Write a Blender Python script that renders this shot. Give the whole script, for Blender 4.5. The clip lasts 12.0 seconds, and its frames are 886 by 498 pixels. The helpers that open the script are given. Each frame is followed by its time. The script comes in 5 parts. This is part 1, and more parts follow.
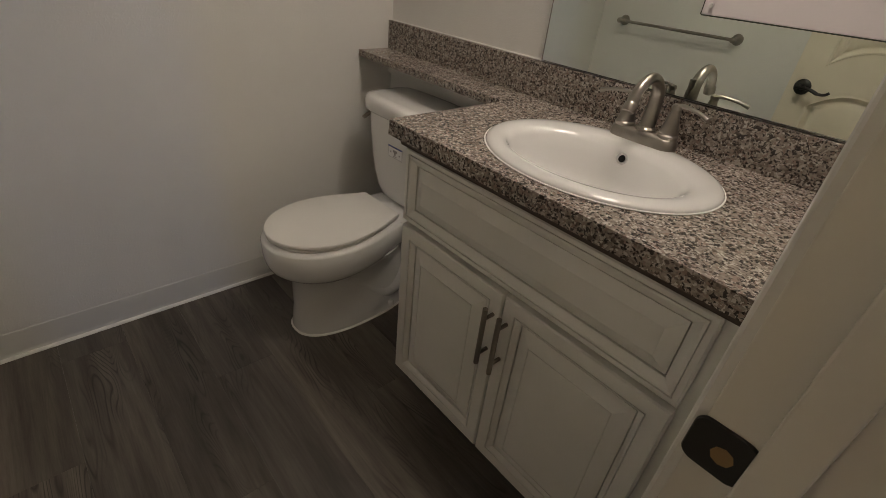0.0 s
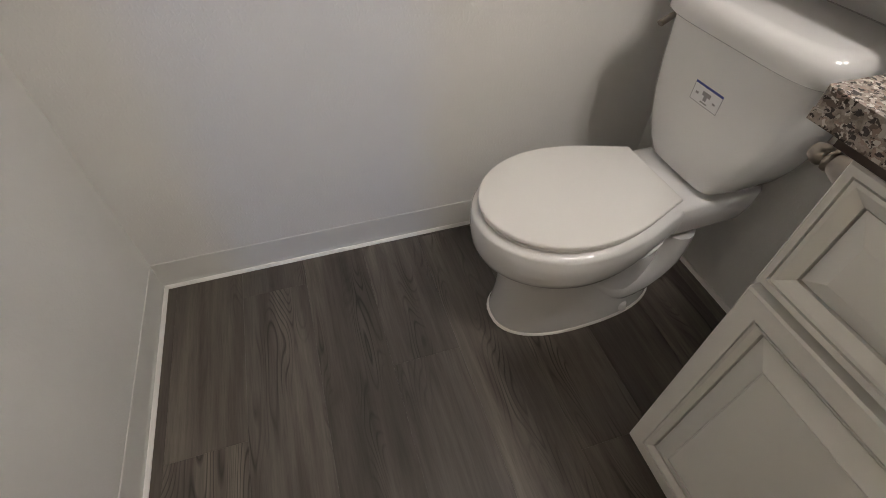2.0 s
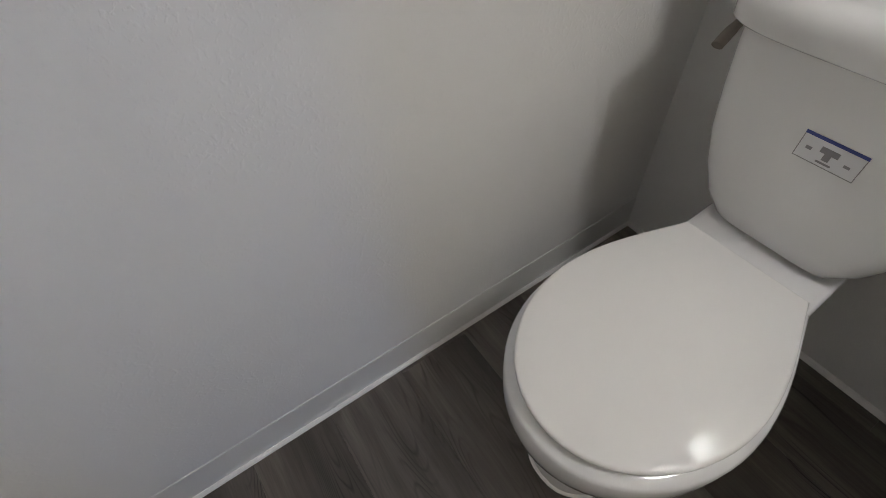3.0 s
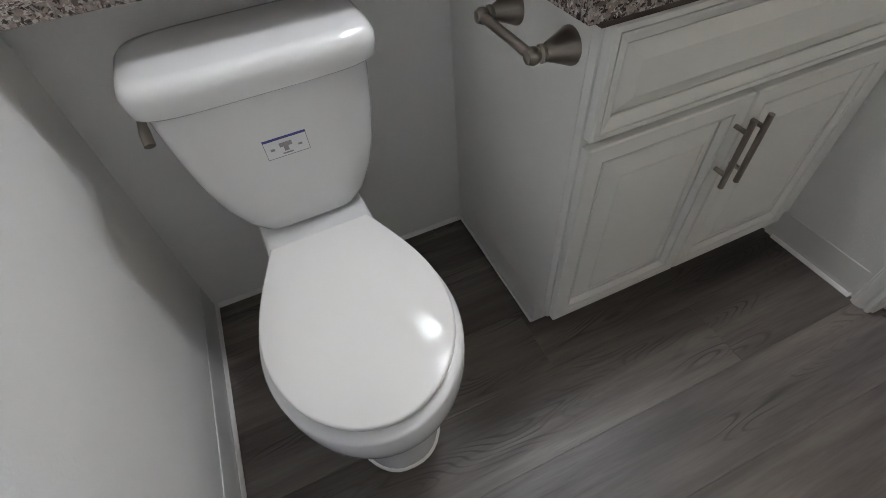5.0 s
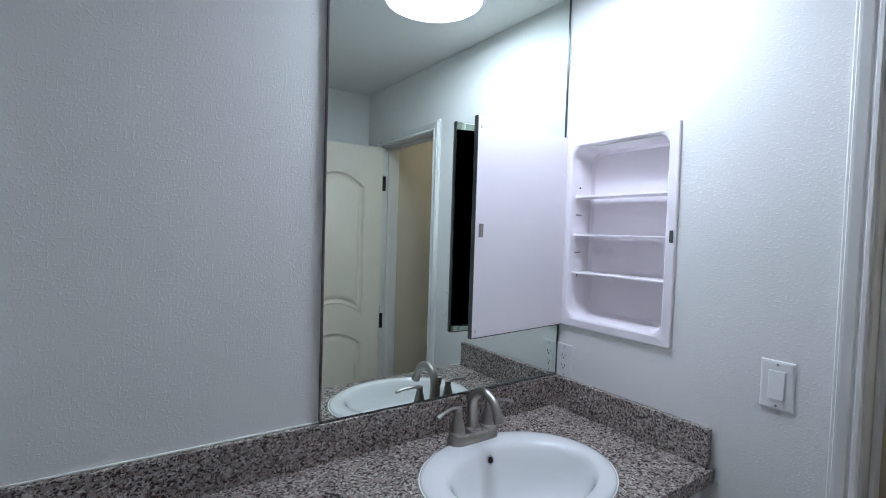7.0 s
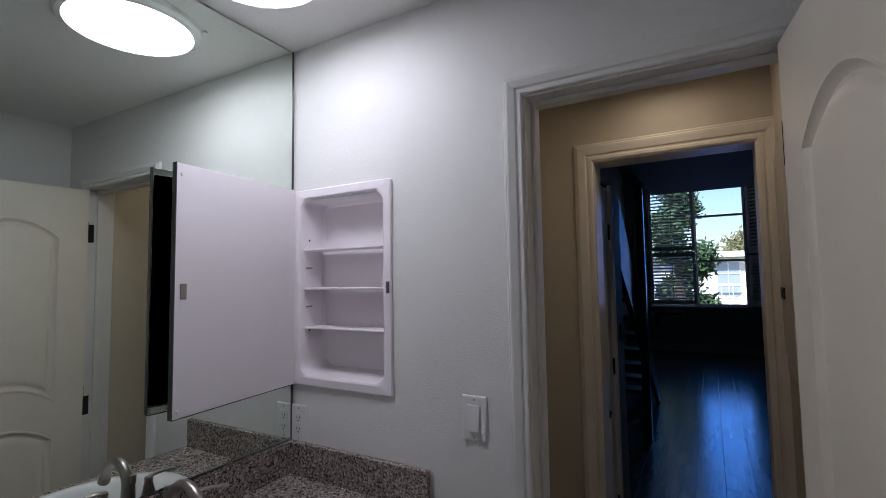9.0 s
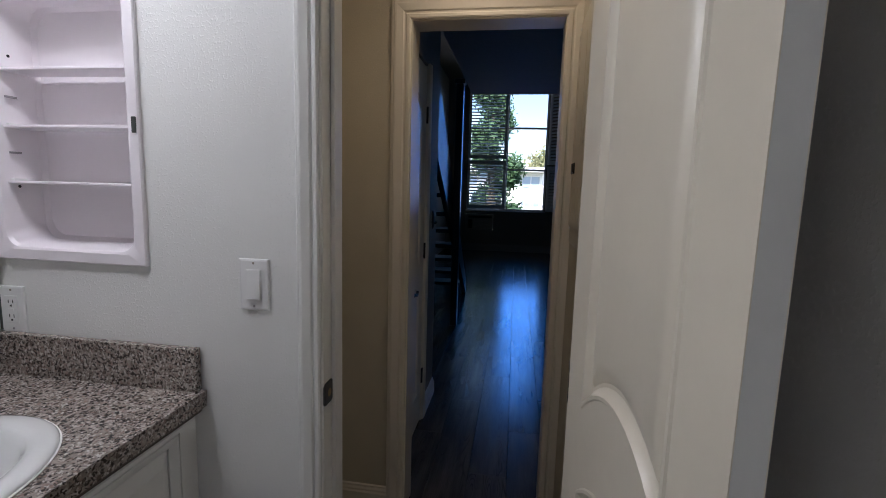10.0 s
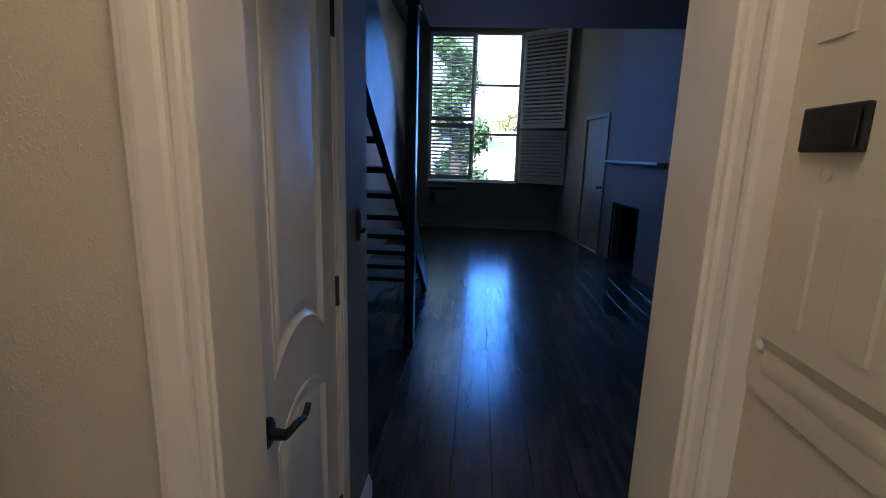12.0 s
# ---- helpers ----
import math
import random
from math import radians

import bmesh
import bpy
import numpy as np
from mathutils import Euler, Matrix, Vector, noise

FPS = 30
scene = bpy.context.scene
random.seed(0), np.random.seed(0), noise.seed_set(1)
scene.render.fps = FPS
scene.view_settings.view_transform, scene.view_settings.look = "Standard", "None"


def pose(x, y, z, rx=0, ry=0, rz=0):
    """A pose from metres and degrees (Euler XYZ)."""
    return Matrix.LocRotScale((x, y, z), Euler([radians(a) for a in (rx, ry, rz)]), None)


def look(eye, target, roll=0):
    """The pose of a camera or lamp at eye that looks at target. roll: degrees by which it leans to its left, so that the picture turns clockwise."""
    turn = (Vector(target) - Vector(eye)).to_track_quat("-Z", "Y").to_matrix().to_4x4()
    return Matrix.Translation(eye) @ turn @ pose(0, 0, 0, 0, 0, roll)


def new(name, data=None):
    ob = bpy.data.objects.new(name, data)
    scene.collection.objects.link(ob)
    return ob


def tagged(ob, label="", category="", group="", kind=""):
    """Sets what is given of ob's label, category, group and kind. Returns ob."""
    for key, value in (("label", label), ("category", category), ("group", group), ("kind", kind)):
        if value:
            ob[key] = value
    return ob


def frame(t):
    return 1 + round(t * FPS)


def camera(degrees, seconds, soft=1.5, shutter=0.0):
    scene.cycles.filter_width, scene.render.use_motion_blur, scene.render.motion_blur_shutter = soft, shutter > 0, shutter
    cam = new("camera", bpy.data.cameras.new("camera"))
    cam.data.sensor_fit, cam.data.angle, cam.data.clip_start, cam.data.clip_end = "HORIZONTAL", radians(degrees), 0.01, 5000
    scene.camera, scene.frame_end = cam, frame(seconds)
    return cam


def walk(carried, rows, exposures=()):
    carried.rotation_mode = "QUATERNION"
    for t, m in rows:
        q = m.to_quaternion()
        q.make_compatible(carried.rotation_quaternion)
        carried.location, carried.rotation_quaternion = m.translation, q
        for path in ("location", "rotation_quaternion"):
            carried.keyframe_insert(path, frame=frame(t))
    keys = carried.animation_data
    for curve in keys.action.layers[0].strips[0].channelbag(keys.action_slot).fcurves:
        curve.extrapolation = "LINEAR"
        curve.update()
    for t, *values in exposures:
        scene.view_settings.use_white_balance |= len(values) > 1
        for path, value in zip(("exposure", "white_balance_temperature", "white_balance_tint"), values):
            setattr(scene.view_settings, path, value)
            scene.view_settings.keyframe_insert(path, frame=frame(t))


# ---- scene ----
cam = camera(87.2, 12.0, soft=0.35)
PATH = [
    (0, (1.668, -1.203, 1.245), (0.453, -0.028, 0.177), 6.3),
    (0.5, (1.672, -1.217, 1.182), (0.454, -0.186, -0.024), 5.1),
    (1, (1.55, -1.186, 1.131), (0.318, -0.332, -0.194), 3.9),
    (1.5, (1.363, -1.144, 1.13), (0.081, -0.498, -0.262), 2.6),
    (2, (1.061, -1.059, 1.129), (-0.214, -0.632, -0.351), 1.2),
    (2.5, (0.754, -0.996, 1.102), (-0.436, -0.588, -0.452), -0.3),
    (2.7, (0.635, -0.958, 1.073), (-0.54, -0.5, -0.479), -2.0),
    (4.3, (0.314, -0.905, 1.046), (0.325, 0.215, -0.61), -10.3),
    (4.5, (0.343, -0.966, 1.064), (0.43, 0.158, -0.588), -10.1),
    (5, (0.372, -1.029, 1.134), (0.812, 0.202, -0.379), -5.7),
    (5.5, (0.364, -1.067, 1.237), (1.085, 0.313, -0.018), -3.0),
    (5.8, (0.356, -1.079, 1.304), (1.189, 0.389, 0.23), -1.6),
    (5.9, (0.355, -1.081, 1.312), (1.219, 0.419, 0.309), -0.9),
    (6, (0.352, -1.089, 1.322), (1.244, 0.448, 0.402), -0.6),
    (6.5, (0.348, -1.108, 1.414), (1.366, 0.53, 0.885), 1.0),
    (7, (0.365, -1.138, 1.497), (1.484, 0.519, 1.424), 1.8),
    (7.2, (0.362, -1.146, 1.524), (1.503, 0.497, 1.590), 1.7),
    (8.8, (0.486, -1.234, 1.556), (2.064, -0.020, 1.742), 0.0),
    (9, (0.515, -1.238, 1.527), (2.247, -0.247, 1.655), -0.9),
    (9.4, (0.571, -1.249, 1.456), (2.466, -0.614, 1.388), -0.3),
    (9.7, (0.611, -1.260, 1.411), (2.553, -0.810, 1.241), 0.8),
    (10, (0.695, -1.251, 1.387), (2.655, -0.951, 1.123), 1.6),
    (10.5, (0.970, -1.196, 1.360), (2.924, -1.045, 0.960), 2.5),
    (11, (1.266, -1.154, 1.346), (3.207, -1.028, 0.879), 2.3),
    (11.5, (1.588, -1.117, 1.377), (3.533, -0.981, 0.931), 2.0),
    (12, (1.977, -1.154, 1.435), (3.931, -1.013, 1.030), 1.6),
]
# exposure drift of the camera: seconds, stops, kelvin, tint
EXPOSURES = [
    (0.0, 1.10, 7700, 14), (0.5, 1.60, 7200, 14), (1.0, 2.00, 6800, 14), (1.5, 2.15, 6700, 14), (2.0, 2.02, 6800, 14), (2.5, 1.82, 6500, 12), (4.5, 1.87, 6100, 12), (5.5, 2.40, 5620, 10), (6.0, 2.30, 5420, 10), (6.5, 1.95, 5190, 10), (7.0, 1.37, 5100, 10), (9.0, 0.43, 5700, 18), (9.5, 0.70, 5800, 16), (10.5, 1.35, 5800, 15), (11.0, 1.49, 5900, 15), (11.5, 2.07, 5900, 16), (12.0, 2.40, 5800, 15),
]
walk(cam, [(t, look(eye, aim, roll)) for t, eye, aim, roll in PATH], EXPOSURES)

# ---- world and sun ----
world = bpy.data.worlds.new("sky")
scene.world = world
world.use_nodes = True
wn = world.node_tree
sky = wn.nodes.new("ShaderNodeTexSky")
sky.sky_type = "NISHITA"
sky.sun_disc = False
sky.dust_density = 1.2
sky.ozone_density = 2.0
sky.sun_elevation = radians(48)
sky.sun_rotation = radians(-110)
wn.links.new(sky.outputs[0], wn.nodes["Background"].inputs[0])
wn.nodes["Background"].inputs[1].default_value = 0.15
sun_data = bpy.data.lights.new("sun", "SUN")
sun_data.energy, sun_data.angle, sun_data.color = 5.0, radians(0.5), (1.0, 0.95, 0.87)
sun = new("sun", sun_data)
sun.matrix_basis = look((-20, 9, 24), (0, 0, 0))
LAMP_BATH, LAMP_HALL = 13.2, 4.3
# the sky's light in the open part of the living room window
sky_data = bpy.data.lights.new("window_sky", "AREA")
sky_data.shape, sky_data.size, sky_data.size_y = "RECTANGLE", 0.78, 2.58
sky_data.energy, sky_data.color = 3.2, (0.0, 0.23, 1.0)
sky_data.spread = radians(88)
window_sky = new("window_sky", sky_data)
window_sky.matrix_basis = look((11.12, -1.43, 2.26), (5.0, -1.43, 2.24))

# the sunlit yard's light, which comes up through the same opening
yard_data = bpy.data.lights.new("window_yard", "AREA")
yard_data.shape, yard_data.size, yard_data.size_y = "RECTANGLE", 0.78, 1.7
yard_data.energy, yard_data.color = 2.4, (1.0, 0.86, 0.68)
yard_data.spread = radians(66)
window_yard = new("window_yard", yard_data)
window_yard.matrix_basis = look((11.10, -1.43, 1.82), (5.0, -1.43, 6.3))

# ---- building helpers ----
Z = Vector((0, 0, 1))


def thing(name, m=None, label="", category="", group=""):
    """An empty that carries the parts of one thing."""
    ob = new(name)
    ob.matrix_basis = m if m is not None else Matrix()
    ob.empty_display_size = 0.05
    return tagged(ob, label, category, group)


def part(name, bm, material, parent=None, label="", local=False, smooth=False, sharp=35):
    """One mesh object out of a bmesh, under a thing or a part."""
    bmesh.ops.recalc_face_normals(bm, faces=bm.faces)
    me = bpy.data.meshes.new(name)
    bm.to_mesh(me)
    bm.free()
    me.materials.append(material)
    if smooth:
        me.polygons.foreach_set("use_smooth", [True] * len(me.polygons))
        me.set_sharp_from_angle(angle=radians(sharp))
    ob = new(name, me)
    if parent is not None:
        ob.parent = parent
        if parent.type == "EMPTY" and not local:
            ob.matrix_parent_inverse = parent.matrix_basis.inverted()
    if label:
        ob["label"] = label
    return ob


def repeat(src, parent, m):
    """Another piece on the same mesh, placed relative to the first."""
    ob = src.copy()
    scene.collection.objects.link(ob)
    ob.parent = parent
    ob.matrix_parent_inverse = src.matrix_parent_inverse
    ob.matrix_basis = m
    return ob


def box(bm, x0, x1, y0, y1, z0, z1, bevel=0.0, seg=2):
    vs = [bm.verts.new((x, y, z)) for x in (x0, x1) for y in (y0, y1) for z in (z0, z1)]
    fs = [bm.faces.new([vs[i] for i in f]) for f in ((0, 1, 3, 2), (4, 6, 7, 5), (0, 4, 5, 1), (2, 3, 7, 6), (0, 2, 6, 4), (1, 5, 7, 3))]
    if bevel:
        es = list({e for f in fs for e in f.edges})
        bmesh.ops.bevel(bm, geom=es, offset=bevel, segments=seg, profile=0.5, affect="EDGES")
    return bm


def bx(*a, **k):
    return box(bmesh.new(), *a, **k)


def loft(bm, rings, cap0=True, cap1=True, closed=True):
    """Skin over rings of equally many points."""
    rows = [[bm.verts.new(p) for p in r] for r in rings]
    n = len(rows[0])
    for a, b in zip(rows, rows[1:]):
        for i in range(n if closed else n - 1):
            j = (i + 1) % n
            bm.faces.new((a[i], a[j], b[j], b[i]))
    if cap0:
        bm.faces.new(rows[0])
    if cap1:
        bm.faces.new(rows[-1])
    return bm


def lathe(bm, profile, m, n=24, cap0=True, cap1=True):
    """profile: (radius, height) along the local z of m."""
    rings = [[m @ Vector((r * math.cos(2 * math.pi * i / n), r * math.sin(2 * math.pi * i / n), h)) for i in range(n)] for r, h in profile]
    return loft(bm, rings, cap0, cap1)


def axis(p, d):
    """A matrix at p whose z runs along d."""
    return Matrix.Translation(p) @ Vector(d).to_track_quat("Z", "Y").to_matrix().to_4x4()


def tube(bm, pts, radii, n=14, flat=1.0):
    """A round bar along points; flat squeezes it across."""
    pts = [Vector(p) for p in pts]
    rings, side = [], None
    for i, p in enumerate(pts):
        d = (pts[min(i + 1, len(pts) - 1)] - pts[max(i - 1, 0)]).normalized()
        if side is None:
            side = d.cross(Z if abs(d.z) < 0.9 else Vector((1, 0, 0))).normalized()
        side = (side - d * side.dot(d)).normalized()
        up = side.cross(d)
        r = radii[i] if isinstance(radii, (list, tuple)) else radii
        rings.append([p + side * (r * math.cos(2 * math.pi * k / n)) + up * (r * flat * math.sin(2 * math.pi * k / n)) for k in range(n)])
    return loft(bm, rings)


def smooth_path(pts, steps=8):
    """Catmull-Rom through points."""
    pts = [Vector(p) for p in pts]
    out = []
    for i in range(len(pts) - 1):
        p0, p1, p2, p3 = pts[max(i - 1, 0)], pts[i], pts[i + 1], pts[min(i + 2, len(pts) - 1)]
        for k in range(steps):
            t = k / steps
            out.append(0.5 * (2 * p1 + (p2 - p0) * t + (2 * p0 - 5 * p1 + 4 * p2 - p3) * t * t + (3 * p1 - p0 - 3 * p2 + p3) * t ** 3))
    return out + [pts[-1]]


def super_ring(cx, cy, z, a, bf, bb, e=2.0, n=48):
    """An egg-shaped ring: half width a, front length bf towards -y, back length bb."""
    out = []
    for i in range(n):
        t = 2 * math.pi * i / n
        c, s = math.cos(t), math.sin(t)
        x = a * math.copysign(abs(c) ** (2 / e), c)
        y = (bb if s > 0 else bf) * math.copysign(abs(s) ** (2 / e), s)
        out.append((cx + x, cy + y, z))
    return out


def round_rect(u0, u1, v0, v1, r, n=6):
    out = []
    for cu, cv, a0 in ((u1 - r, v0 + r, -90), (u1 - r, v1 - r, 0), (u0 + r, v1 - r, 90), (u0 + r, v0 + r, 180)):
        for k in range(n + 1):
            a = radians(a0 + 90 * k / n)
            out.append((cu + r * math.cos(a), cv + r * math.sin(a)))
    return out


def panel_wall(name, ax, c0, c1, a0, a1, z0, z1, holes, material, label, category="wall"):
    """An upright wall of real thickness with holes (a0, a1, z0, z1) right through it. ax: the axis across it."""
    us = sorted({a0, a1, *[h[0] for h in holes], *[h[1] for h in holes]})
    vs = sorted({z0, z1, *[h[2] for h in holes], *[h[3] for h in holes]})
    solid = {}
    for i in range(len(us) - 1):
        for j in range(len(vs) - 1):
            cu, cv = (us[i] + us[i + 1]) / 2, (vs[j] + vs[j + 1]) / 2
            solid[i, j] = not any(h[0] < cu < h[1] and h[2] < cv < h[3] for h in holes)
    bm, made = bmesh.new(), {}

    def vert(c, u, v):
        key = (c, u, v)
        if key not in made:
            made[key] = bm.verts.new((c, u, v) if ax == "x" else (u, c, v))
        return made[key]

    for (i, j), full in solid.items():
        if not full:
            continue
        u, U, v, V = us[i], us[i + 1], vs[j], vs[j + 1]
        for c in (c0, c1):
            bm.faces.new([vert(c, u, v), vert(c, U, v), vert(c, U, V), vert(c, u, V)])
        for di, dj, (p, q) in ((-1, 0, ((u, v), (u, V))), (1, 0, ((U, v), (U, V))), (0, -1, ((u, v), (U, v))), (0, 1, ((u, V), (U, V)))):
            if not solid.get((i + di, j + dj), False):
                bm.faces.new([vert(c0, *p), vert(c0, *q), vert(c1, *q), vert(c1, *p)])
    return tagged(part(name, bm, material), label, category, kind="structure")


def casing(name, face, out, ya, yb, top, profile, material, label, parent=None):
    """Mitred door trim round an opening in a wall across x. face: the wall's plane; out: +1 or -1, the side that it stands on.
    profile: (offset from the opening, how far it stands out)."""
    bm, rings = bmesh.new(), []
    for y, sgn, z in ((ya, 1, 0.0), (ya, 1, None), (yb, -1, None), (yb, -1, 0.0)):
        rings.append([(face + out * d, y + sgn * o, top + o if z is None else 0.0) for o, d in profile])
    loft(bm, rings)
    ob = part(name, bm, material, parent)
    return tagged(ob, label, "door trim", kind="structure")


CASE = [(0.0, 0.0), (0.0, 0.010), (0.004, 0.013), (0.012, 0.013), (0.016, 0.009), (0.020, 0.009), (0.024, 0.014), (0.044, 0.018),
        (0.050, 0.018), (0.053, 0.014), (0.058, 0.014), (0.062, 0.010), (0.062, 0.0)]
BASE = [(0.0, 0.0), (0.016, 0.0), (0.016, 0.075), (0.011, 0.081), (0.011, 0.088), (0.006, 0.096), (0.006, 0.104), (0.0, 0.108)]
COVE = [(0.0, 0.0), (0.0065, 0.0), (0.006, 0.004), (0.004, 0.010), (0.0022, 0.02), (0.0022, 0.0985), (0.0012, 0.1), (0.0, 0.1)]


def skirting(name, p0, p1, normal, profile, material, label):
    """A strip of the given profile (out, up) along the foot of a wall."""
    p0, p1, nrm = Vector((*p0, 0)), Vector((*p1, 0)), Vector((*normal, 0)).normalized()
    bm = loft(bmesh.new(), [[p + nrm * d + Z * h for d, h in profile] for p in (p0, p1)])
    return tagged(part(name, bm, material), label, "baseboard", kind="structure")


def rect_panel(bm, u0, u1, v0, v1, rings, put):
    """A board with a mitred moulding: rings of (inset, depth), put(u, v, d) sets it in space."""
    loft(bm, [[put(u, v, d) for u, v in ((u0 + i, v0 + i), (u1 - i, v0 + i), (u1 - i, v1 - i), (u0 + i, v1 - i))] for i, d in rings])
    return bm


def arch_outline(u0, u1, v0, v1, bottom, top, inset, n=14):
    """A door panel's outline: bottom and top edges bow up in the middle by the given heights."""
    a, b, hw, uc = u0 + inset, u1 - inset, (u1 - u0) / 2, (u0 + u1) / 2
    us = [a + (b - a) * k / n for k in range(n + 1)]
    bow = lambda u: 1 - ((u - uc) / hw) ** 2
    return [(u, v0 + inset + bottom * bow(u)) for u in us] + [(u, v1 - inset + top * bow(u)) for u in reversed(us)]


def door_face(width, height, panels, rings, put):
    """The moulded face of a door: a plate with openings, and in each a sunk moulding and a raised field."""
    bm = bmesh.new()
    es = []
    for pts in [[(0, 0), (width, 0), (width, height), (0, height)]] + [arch_outline(*p, 0.0) for p in panels]:
        vs = [bm.verts.new(put(u, v, 0.0)) for u, v in pts]
        es += [bm.edges.new((vs[i], vs[(i + 1) % len(vs)])) for i in range(len(vs))]
    bmesh.ops.triangle_fill(bm, use_beauty=True, use_dissolve=False, edges=es)
    for p in panels:
        loft(bm, [[put(u, v, d) for u, v in arch_outline(*p, i)] for i, d in rings], cap0=False)
    bmesh.ops.remove_doubles(bm, verts=bm.verts, dist=0.0004)
    return bm


# ---- materials ----
def material(name, rough=0.5, metal=0.0, color=(0.8, 0.8, 0.8), spec=0.5, coat=0.0):
    m = bpy.data.materials.new(name)
    m.use_nodes = True
    nt = m.node_tree
    b = nt.nodes["Principled BSDF"]
    b.inputs["Base Color"].default_value = (*color, 1)
    b.inputs["Roughness"].default_value = rough
    b.inputs["Metallic"].default_value = metal
    b.inputs["Specular IOR Level"].default_value = spec
    b.inputs["Coat Weight"].default_value = coat
    b.inputs["Coat Roughness"].default_value = 0.08
    return m, nt, b


def node(nt, kind, **inputs):
    n = nt.nodes.new(kind)
    for k, v in inputs.items():
        key = k.replace("_", " ")
        if isinstance(v, bpy.types.NodeSocket):
            nt.links.new(v, n.inputs[key])
        else:
            n.inputs[key].default_value = v
    return n


def coords(nt, scale=(1, 1, 1), spread=0.0):
    tc = nt.nodes.new("ShaderNodeTexCoord")
    src = tc.outputs["Object"]
    if spread:
        info = nt.nodes.new("ShaderNodeObjectInfo")
        mul = nt.nodes.new("ShaderNodeVectorMath")
        mul.operation = "MULTIPLY_ADD"
        nt.links.new(info.outputs["Random"], mul.inputs[0])
        mul.inputs[1].default_value = (spread, spread * 1.7, spread * 0.6)
        nt.links.new(src, mul.inputs[2])
        src = mul.outputs[0]
    mp = nt.nodes.new("ShaderNodeMapping")
    nt.links.new(src, mp.inputs["Vector"])
    mp.inputs["Scale"].default_value = scale
    return mp.outputs["Vector"]


def ramp(nt, fac, stops, kind="LINEAR"):
    r = nt.nodes.new("ShaderNodeValToRGB")
    r.color_ramp.interpolation = kind
    el = r.color_ramp.elements
    while len(el) < len(stops):
        el.new(0.5)
    for e, (p, c) in zip(el, stops):
        e.position = p
        e.color = (*c, 1) if len(c) == 3 else c
    nt.links.new(fac, r.inputs["Fac"])
    return r.outputs["Color"]


def mix(nt, a, b, fac, blend="MIX"):
    n = nt.nodes.new("ShaderNodeMix")
    n.data_type, n.blend_type = "RGBA", blend
    for sock, v in ((n.inputs["Factor"], fac), (n.inputs["A"], a), (n.inputs["B"], b)):
        if isinstance(v, bpy.types.NodeSocket):
            nt.links.new(v, sock)
        elif isinstance(v, tuple):
            sock.default_value = (*v, 1)
        else:
            sock.default_value = v
    return n.outputs["Result"]


def bump(nt, b, height, strength, distance):
    n = nt.nodes.new("ShaderNodeBump")
    n.inputs["Strength"].default_value = strength
    n.inputs["Distance"].default_value = distance
    nt.links.new(height, n.inputs["Height"])
    nt.links.new(n.outputs["Normal"], b.inputs["Normal"])


def grey(v):
    return (v, v, v)


def wall_paint(name, color, rough, peel, strength, stain=0.06):
    """Rolled paint over an orange-peel plaster texture."""
    m, nt, b = material(name, rough, 0, color)
    c = coords(nt)
    n1 = node(nt, "ShaderNodeTexNoise", Vector=c, Scale=peel, Detail=3.0, Roughness=0.55)
    n2 = node(nt, "ShaderNodeTexNoise", Vector=c, Scale=peel * 0.28, Detail=2.0, Roughness=0.5)
    h = ramp(nt, n1.outputs["Fac"], [(0.53, grey(0)), (0.66, grey(1))])
    h2 = mix(nt, h, n2.outputs["Fac"], 0.35)
    bump(nt, b, h2, strength, 0.0013)
    n3 = node(nt, "ShaderNodeTexNoise", Vector=c, Scale=2.3, Detail=4.0, Roughness=0.6)
    dark = tuple(v * (1 - stain) for v in color)
    col = ramp(nt, n3.outputs["Fac"], [(0.3, dark), (0.7, color)])
    nt.links.new(col, b.inputs["Base Color"])
    r = ramp(nt, n2.outputs["Fac"], [(0.3, grey(rough - 0.06)), (0.7, grey(rough + 0.08))])
    nt.links.new(r, b.inputs["Roughness"])
    return m


def enamel(name, color, rough, wear=0.05, brush=60.0, strength=0.12):
    """Brushed gloss paint on wood or steel."""
    m, nt, b = material(name, rough, 0, color)
    c = coords(nt)
    n1 = node(nt, "ShaderNodeTexNoise", Vector=c, Scale=brush, Detail=4.0, Roughness=0.6)
    n2 = node(nt, "ShaderNodeTexNoise", Vector=c, Scale=5.0, Detail=4.0, Roughness=0.65)
    bump(nt, b, n1.outputs["Fac"], strength, 0.0007)
    col = ramp(nt, n2.outputs["Fac"], [(0.3, tuple(v * (1 - wear) for v in color)), (0.65, color)])
    nt.links.new(col, b.inputs["Base Color"])
    r = ramp(nt, n2.outputs["Fac"], [(0.25, grey(rough + 0.035)), (0.75, grey(max(rough - 0.02, 0.05)))])
    nt.links.new(r, b.inputs["Roughness"])
    return m


